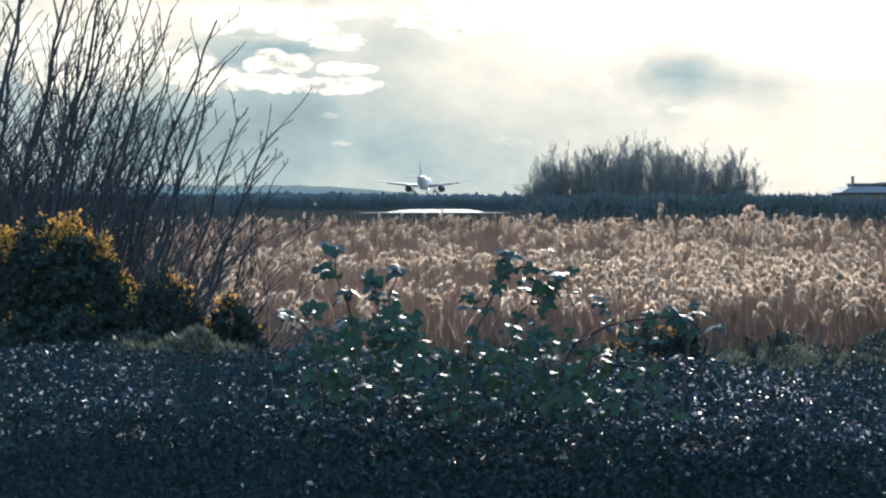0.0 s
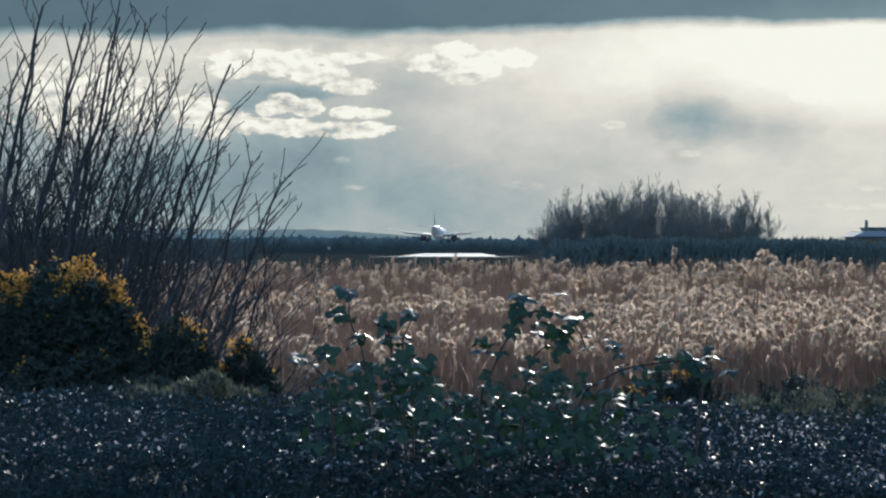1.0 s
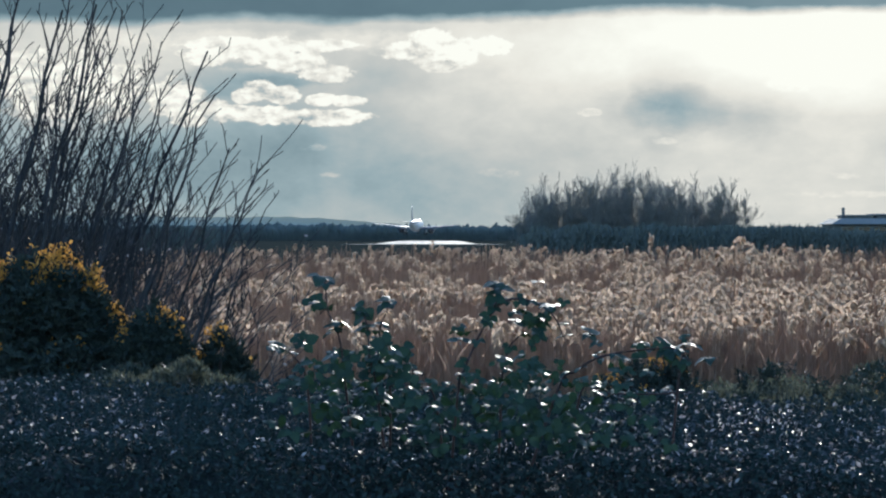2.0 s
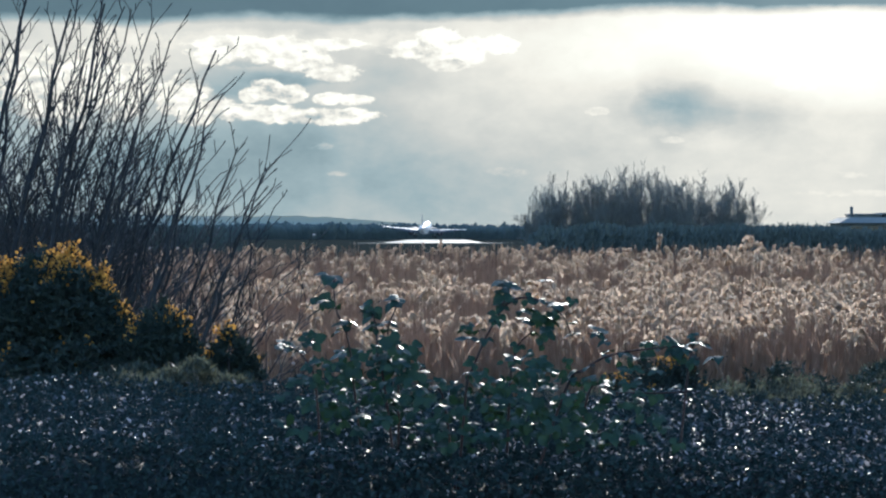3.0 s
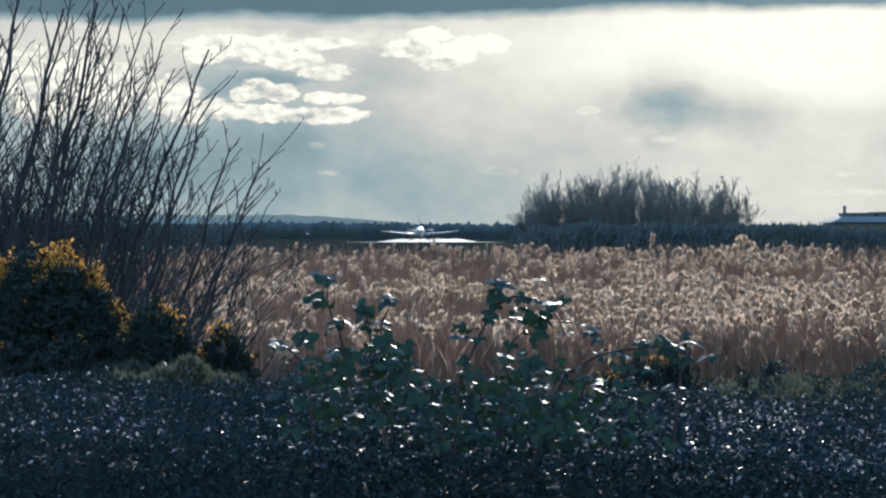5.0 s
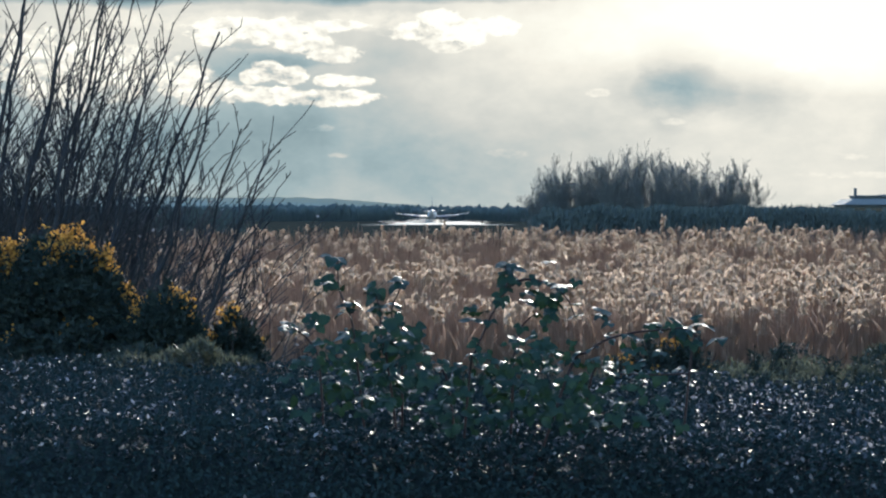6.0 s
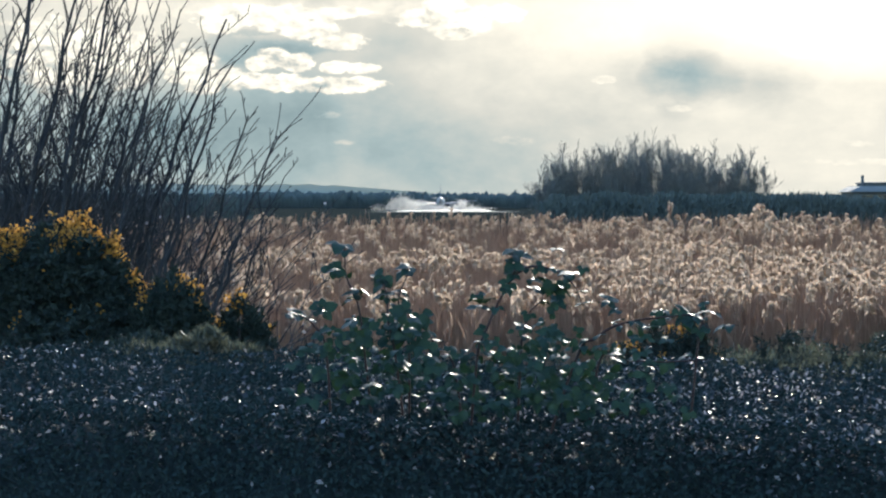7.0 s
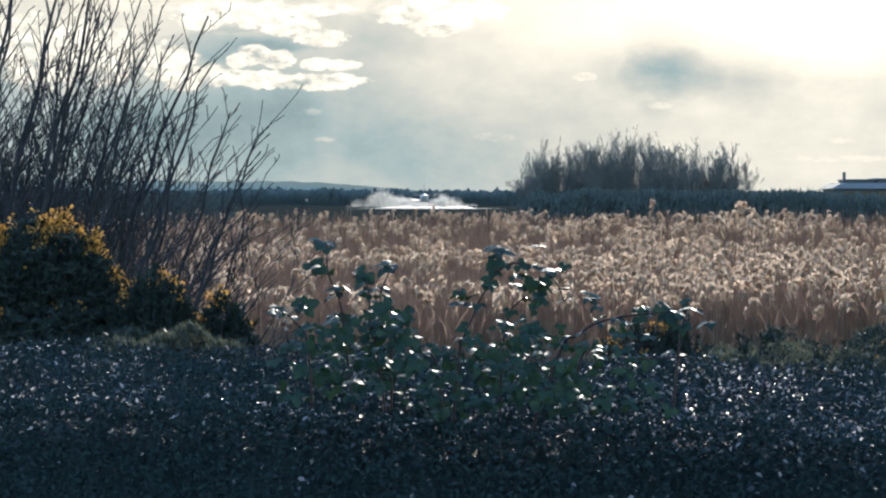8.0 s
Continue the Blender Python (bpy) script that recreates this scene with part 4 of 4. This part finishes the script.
def bramble_heart(bush):
    """The crowded lower leaves of the bramble."""
    rng = np.random.default_rng(15)
    n = 800
    x = np.where(rng.random(n) < 0.45, rng.normal(-0.22, 0.13, n), rng.normal(0.30, 0.17, n)).clip(BODY_X[0], BODY_X[-1])
    lump = np.array([noise.noise((a * 9, 3.0, 1.0)) for a in x])
    z = np.interp(x, BODY_X, BODY_Z) + 0.04 * lump - 0.01 - 0.26 * rng.random(n) ** 0.9
    keep = rng.random(n) < 0.72 + 0.9 * np.array([noise.noise((a * 7, b * 7, 8.0)) for a, b in zip(x, z)])
    x, z, n = x[keep], z[keep], int(keep.sum())
    p = np.stack([x, rng.uniform(-0.25, 0.4, n), z], -1)
    v, f = leaflet(0.055, 0.042, 0.25, 0.5)
    pair = scatter(v, f, p, turns(rng.normal(0.85, 0.3, n), np.zeros(n), np.zeros(n)) @ turns(rng.normal(0, 0.4, n), rng.normal(0, 0.4, n), rng.uniform(0, 6.28, n)), rng.uniform(0.4, 0.85, n))
    child("inner_leaves", mesh_of("bramble_heart", *pair, M_BRAMBLE, True), bush, kind="stuff")


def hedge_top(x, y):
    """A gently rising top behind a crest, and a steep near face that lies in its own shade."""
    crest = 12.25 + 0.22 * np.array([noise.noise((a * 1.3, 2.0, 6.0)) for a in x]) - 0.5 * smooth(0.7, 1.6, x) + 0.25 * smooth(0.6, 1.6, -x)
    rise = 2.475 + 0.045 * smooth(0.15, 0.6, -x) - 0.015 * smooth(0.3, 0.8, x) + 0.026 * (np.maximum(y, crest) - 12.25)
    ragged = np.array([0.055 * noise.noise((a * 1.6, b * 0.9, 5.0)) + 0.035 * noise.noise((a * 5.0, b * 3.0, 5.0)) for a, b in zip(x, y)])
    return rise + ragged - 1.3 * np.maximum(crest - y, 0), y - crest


def build_front_hedge():
    rng = np.random.default_rng(77)
    n = 190000
    x, y = rng.uniform(-2.1, 2.1, n), rng.uniform(11.5, 15.5, n)
    # the near face is the leafier side
    face = slice(0, 75000)
    y[face] = rng.uniform(11.5, 12.6, 75000)
    top, behind = hedge_top(x, y)
    z = top - 0.55 * rng.random(n) ** 2.2
    pos = np.stack([x, y, z], -1)
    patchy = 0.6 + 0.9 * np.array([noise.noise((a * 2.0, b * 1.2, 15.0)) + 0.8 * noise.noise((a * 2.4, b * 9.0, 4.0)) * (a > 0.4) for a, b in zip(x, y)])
    # few glossy or pale leaves below the crest: shade put into their choice
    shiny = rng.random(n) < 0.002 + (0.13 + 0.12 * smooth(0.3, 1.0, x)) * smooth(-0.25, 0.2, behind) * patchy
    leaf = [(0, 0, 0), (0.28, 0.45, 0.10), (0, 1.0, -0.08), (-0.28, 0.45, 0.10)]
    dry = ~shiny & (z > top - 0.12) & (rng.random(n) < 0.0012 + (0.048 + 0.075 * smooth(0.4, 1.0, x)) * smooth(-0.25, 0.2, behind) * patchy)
    ob = None
    for pick, mat, name, tilt in ((~shiny & ~dry, M_DULL, "front_hedge", 0.9), (shiny, M_HEDGE, "glossy_leaves", 0.40), (dry, M_FLECK, "pale_fleck_leaves", 0.7)):
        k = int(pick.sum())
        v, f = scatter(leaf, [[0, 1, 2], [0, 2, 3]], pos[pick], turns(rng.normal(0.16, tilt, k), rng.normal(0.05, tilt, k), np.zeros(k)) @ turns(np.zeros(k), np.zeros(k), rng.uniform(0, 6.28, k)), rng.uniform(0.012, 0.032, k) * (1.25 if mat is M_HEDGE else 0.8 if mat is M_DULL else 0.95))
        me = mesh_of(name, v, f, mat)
        ob = new(name, me) if ob is None else (child(name, me, ob, "small glossy evergreen leaves" if mat is M_HEDGE else "small pale leaves, partly in place of glints", "stuff"), ob)[1]
    tagged(ob, "low dark hedge of small glossy leaves in shade", "hedge", kind="stuff")
    m = 26000
    x, y = rng.uniform(-2.1, 2.1, m), rng.uniform(11.1, 15.5, m)
    top, behind = hedge_top(x, y)
    a = np.stack([x, y, top - 0.04 - rng.random(m) ** 1.6 * 0.5], -1)
    b = a + rng.normal(0, 0.05, (m, 3)) + np.array((0, 0, 0.04))
    tw = sticks(np.concatenate([a, b, np.full((m, 1), 0.0022), np.full((m, 1), 0.001)], 1), 3)
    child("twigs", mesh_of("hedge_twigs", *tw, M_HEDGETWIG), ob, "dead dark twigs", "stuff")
    # added dark sheet under the leaves, blocking sun so the near face stays dark
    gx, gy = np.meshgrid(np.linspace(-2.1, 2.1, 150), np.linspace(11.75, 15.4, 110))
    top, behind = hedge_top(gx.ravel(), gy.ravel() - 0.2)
    shade_sheet = np.stack([gx.ravel(), gy.ravel(), np.maximum(top - 0.13 + rng.normal(0, 0.03, top.size), 1.62)], -1)
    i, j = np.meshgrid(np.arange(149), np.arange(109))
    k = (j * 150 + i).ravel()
    child("heart", mesh_of("hedge_shade_sheet", shade_sheet, np.stack([k, k + 1, k + 151, k + 150], -1), M_HEDGETWIG), ob, "added dark sheet inside the hedge that blocks the sun")


# ---- the airliner ----
def loft(rings, caps=True):
    """A skin through rings of equal point counts."""
    bm = bmesh.new()
    rows = [[bm.verts.new(p) for p in ring] for ring in rings]
    k = len(rows[0])
    for a, b in zip(rows, rows[1:]):
        for i in range(k):
            bm.faces.new((a[i], a[(i + 1) % k], b[(i + 1) % k], b[i]))
    if caps:
        bm.faces.new(rows[0][::-1])
        bm.faces.new(rows[-1])
    bmesh.ops.recalc_face_normals(bm, faces=bm.faces[:])
    return bm


def ring(y, zc, rx, rz, n=28):
    return [(rx * math.cos(2 * math.pi * k / n), y, zc + rz * math.sin(2 * math.pi * k / n)) for k in range(n)]


def aerofoil(root, chord, thick, tilt=0.0):
    """Section in the y-z plane; root is the leading edge, the chord runs backwards (-y)."""
    x, y, z = root
    out = []
    prof = ((0, 0), (0.04, 0.5), (0.15, 0.9), (0.35, 1.0), (0.6, 0.75), (0.85, 0.3), (1, 0.04), (0.85, -0.15), (0.6, -0.4), (0.35, -0.6), (0.15, -0.55), (0.04, -0.35))
    for c, t in prof:
        out.append((x, y - chord * c, z + t * thick * chord * 0.5 - chord * c * math.tan(tilt)))
    return out


def box_between(p, q, r, sides=10):
    v, f = sticks([(*p, *q, r, r)], sides)
    bm = bmesh.new()
    vs = [bm.verts.new(c) for c in v]
    for g in f:
        bm.faces.new([vs[i] for i in g])
    bm.faces.new(vs[:sides][::-1])
    bm.faces.new(vs[sides:])
    bmesh.ops.recalc_face_normals(bm, faces=bm.faces[:])
    return bm


def wheel(x, y, z, r, w, parent):
    n = 20
    rings = []
    for dx, k in ((-w / 2, 0.72), (-w / 2, 0.9), (-w * 0.32, 1.0), (w * 0.32, 1.0), (w / 2, 0.9), (w / 2, 0.72)):
        rings.append([(x + dx, y + r * k * math.cos(2 * math.pi * i / n), z + r * k * math.sin(2 * math.pi * i / n)) for i in range(n)])
    return part("tyre", loft(rings), M_TYRE, parent)


def build_airliner():
    """Twin-engined jet; wheels' foot at the origin, nose towards +y, main gear at y = 0."""
    jet = thing("airliner", "white twin-engined airliner with its wheels down, landing", "aircraft")
    body = [(17.2, 3.3, 0.05, 0.05), (16.8, 3.35, 0.55, 0.5), (16.0, 3.45, 1.05, 1.0), (14.6, 3.6, 1.6, 1.6), (12.6, 3.75, 1.93, 1.98), (10, 3.8, 1.98, 2.07), (0, 3.8, 1.98, 2.07), (-6, 3.8, 1.98, 2.07), (-9.5, 4.0, 1.85, 1.88),
            (-13, 4.4, 1.4, 1.42), (-16.5, 4.85, 0.85, 0.85), (-19, 5.15, 0.42, 0.42), (-20.1, 5.25, 0.16, 0.18)]
    fuse = part("fuselage", loft([ring(*b) for b in body]), M_WHITE, jet, "white rounded fuselage")
    part("belly_fairing", loft([ring(y, z, a, b, 20) for y, z, a, b in ((6.5, 2.3, 0.3, 0.2), (4.5, 2.1, 1.5, 0.6), (0, 2.0, 1.8, 0.75), (-3.5, 2.1, 1.5, 0.6), (-6, 2.4, 0.3, 0.2))]), M_GREYPAINT, jet)
    part("cockpit_window", loft([[(a * 1.05, y, z) for a, y, z in ((-1.35, 14.9, 4.5), (1.35, 14.9, 4.5), (1.1, 15.5, 4.1), (-1.1, 15.5, 4.1))], [(a, y + 0.12, z) for a, y, z in ((-1.3, 14.95, 4.5), (1.3, 14.95, 4.5), (1.05, 15.5, 4.15), (-1.05, 15.5, 4.15))]]), M_GLASS, jet)
    part("tail_fin", loft([aerofoil_up(5.0, -11.2, 7.6, 0.11), aerofoil_up(6.2, -12.9, 5.8, 0.1), aerofoil_up(11.7, -17.4, 2.3, 0.09)]), M_FIN, jet, "grey-blue tail fin")
    for s in (-1, 1):
        part("wing", loft([aerofoil((s * 1.2, 5.6, 2.75), 7.4, 0.14), aerofoil((s * 6.2, 2.6, 3.2), 4.3, 0.12), aerofoil((s * 16.6, -3.2, 4.25), 1.6, 0.11), aerofoil((s * 17.0, -3.8, 4.3), 1.0, 0.09)]), M_GREYPAINT, jet, "grey swept wing")
        part("flap", loft([aerofoil((s * 2.1, -1.5, 2.65), 2.0, 0.10, 0.3), aerofoil((s * 6.2, -1.6, 2.95), 1.5, 0.10, 0.3), aerofoil((s * 12.4, -3.3, 3.6), 1.0, 0.09, 0.3)]), M_FLAP, jet, "lowered flap")
        part("winglet", loft([aerofoil((s * 16.95, -3.9, 4.3), 1.0, 0.07), aerofoil((s * 17.25, -4.5, 5.3), 0.5, 0.06)]), M_FIN, jet)
        part("tailplane", loft([aerofoil((s * 0.5, -14.6, 5.0), 3.8, 0.09), aerofoil((s * 6.2, -18.0, 5.6), 1.4, 0.08)]), M_FLAP, jet)
        eng = part("engine", loft([[(s * 5.75 + p[0], p[1], p[2]) for p in ring(y, 1.75, r, r, 24)] for y, r in ((5.6, 0.85), (5.75, 1.02), (5.4, 1.16), (4.2, 1.22), (2.6, 1.1), (1.6, 0.86))]), M_ENGINE_SHADED, jet, "dark round engine")
        part("exhaust_cone", loft([[(s * 5.75 + p[0], p[1], p[2]) for p in ring(y, 1.75, r, r, 16)] for y, r in ((1.7, 0.62), (0.9, 0.45), (0.1, 0.08))]), M_METAL, eng)
        part("pylon", slab(s * 5.75 - 0.15, s * 5.75 + 0.15, 0.6, 4.4, 2.6, 3.1, 0.05), M_GREYPAINT, jet, smooth=False)
        leg = part("main_gear_leg", box_between((s * 3.8, 0, 0.6), (s * 3.7, 0.1, 2.9), 0.16), M_METAL, jet)
        wheel(s * 3.8 - 0.46, 0, 0.58, 0.58, 0.42, leg)
        wheel(s * 3.8 + 0.46, 0, 0.58, 0.58, 0.42, leg)
        part("gear_door", slab(s * 4.15 - 0.04, s * 4.15 + 0.04, -0.5, 0.5, 1.1, 2.7, 0.02), M_WHITE, jet, smooth=False)
    nose = part("nose_gear_leg", box_between((0, 12.6, 0.4), (0, 12.4, 2.2), 0.1), M_METAL, jet)
    wheel(-0.25, 12.6, 0.38, 0.38, 0.22, nose)
    wheel(0.25, 12.6, 0.38, 0.38, 0.22, nose)
    return jet


def aerofoil_up(z, y, chord, thick):
    """Fin section at height z, leading edge at y."""
    prof = ((0, 0), (0.06, 0.5), (0.3, 1.0), (0.65, 0.7), (1, 0.05), (0.65, -0.7), (0.3, -1.0), (0.06, -0.5))
    return [(t * thick * chord * 0.5 * 0.6, y - chord * c, z) for c, t in prof]


def build_spray():
    """Water thrown up from the wet runway: clouds of fine drops that rise and drift in pieces."""
    rng = np.random.default_rng(3)
    drop = [(0.9, 0, -0.3), (-0.45, 0.8, -0.3), (-0.45, -0.8, -0.3), (0, 0, 1.0)]
    df = [[0, 1, 2], [0, 3, 1]]
    made = []
    for name, half, deep, tall, n in (("spray_low", 14, 12, 2.6, 3600), ("spray_tall", 8.0, 8, 8.4, 4600), ("spray_middle", 9, 9, 5.2, 4400), ("spray_side", 6, 8, 6.4, 3800)):
        m = 14
        heart = np.stack([half * rng.normal(0, 0.45, m), deep * rng.normal(0, 0.4, m), tall * rng.uniform(0.05, 0.75, m)], -1)
        heart[:, 2] *= 1 - 0.6 * np.clip(np.abs(heart[:, 0]) / half, 0, 1)
        p = heart[rng.integers(0, m, n)] + rng.normal(0, 1, (n, 3)) * np.array((half * 0.2, deep * 0.2, tall * 0.15))
        p[:, 2] = np.abs(p[:, 2])
        v, f = scatter(drop, df, p, turns(rng.uniform(0, 6, n), rng.uniform(0, 6, n), rng.uniform(0, 6, n)), rng.uniform(0.06, 0.17, n) * 1.5)
        made.append(tagged(new("water_spray", mesh_of(name, v, f, M_SPRAY)), "white mist of water thrown up behind the landing aircraft", "spray", "runway spray", "stuff"))
    return made


build_ground()
build_runway()
backdrop = build_sky()
build_hills()
build_far_woods()
build_terminal()
build_masts()
build_hedge_far()
build_clump()
build_reeds()
build_shrubs()
build_gorse()
build_bank()
build_front_hedge()
build_bramble()
airliner = build_airliner()
sprays = build_spray()


def motions():
    # the clouds drift slowly to the left
    walk(backdrop, [(0.0, pose(*EYE)), (8.0, pose(*EYE, 0, 0, 0.122))])
    # the airliner sinks, touches down at 4 s and rolls out
    flight = [  # seconds, x, y, height of the wheels, nose up, lean to the right, heading
        (0.0, -6.57, 1300, 7.2, -1.5, 0.0, -4.0), (0.5, -6.6, 1334, 6.2, -1.5, 0.3, -4.2), (1.0, -6.7, 1368, 5.5, -1.2, 0.5, -4.5), (1.5, -6.8, 1402, 4.6, -0.6, 0.8, -4.8), (2.2, -7.0, 1449, 3.5, 2.2, 1.5, -4.5),
        (3.0, -6.9, 1502, 2.3, 4.6, 2.2, -4.0), (3.5, -6.8, 1534, 1.5, 4.6, 1.6, -3.4), (4.0, -6.6, 1566, 0.62, 4.2, 0.6, -2.6), (4.7, -6.6, 1610, 0.62, 3.0, 0.0, -1.2), (5.5, -6.6, 1660, 0.62, 1.2, 0.0, -0.4),
        (6.0, -6.0, 1690, 0.62, 0.0, 0.0, -0.2), (6.5, -5.8, 1718, 0.62, 0.0, 0.0, 0.0), (7.0, -5.5, 1744, 0.62, 0.0, 0.0, 0.0), (7.5, -5.3, 1768, 0.62, 0.0, 0.0, 0.0), (8.0, -4.9, 1790, 0.62, 0.0, 0.0, 0.0)]
    walk(airliner, [(t, pose(x, y, z, nose, lean, head)) for t, x, y, z, nose, lean, head in flight])
    low, tall, middle, side = sprays
    walk(low, [(0.0, pose(-7, 1610, -4)), (5.0, pose(-7, 1625, -4)), (5.6, pose(-7, 1650, -1.2)), (6.5, pose(-7, 1695, 0.4)), (8.0, pose(-7, 1750, 0.5))])
    walk(tall, [(0.0, pose(-21, 1655, -12)), (5.4, pose(-21, 1655, -12)), (6.0, pose(-22, 1660, -6.5)), (7.0, pose(-21.5, 1668, -0.6)), (8.0, pose(-22.5, 1672, 0.4))])
    walk(middle, [(0.0, pose(-15, 1680, -8)), (5.6, pose(-15, 1680, -8)), (6.2, pose(-15, 1685, -3)), (7.0, pose(-16, 1700, 0.2)), (8.0, pose(-17, 1710, 0.6))])
    walk(side, [(0.0, pose(3, 1690, -10)), (5.7, pose(3, 1690, -10)), (6.5, pose(3, 1695, -3.5)), (7.2, pose(4, 1712, -0.6)), (8.0, pose(3.5, 1722, 0.3))])


motions()
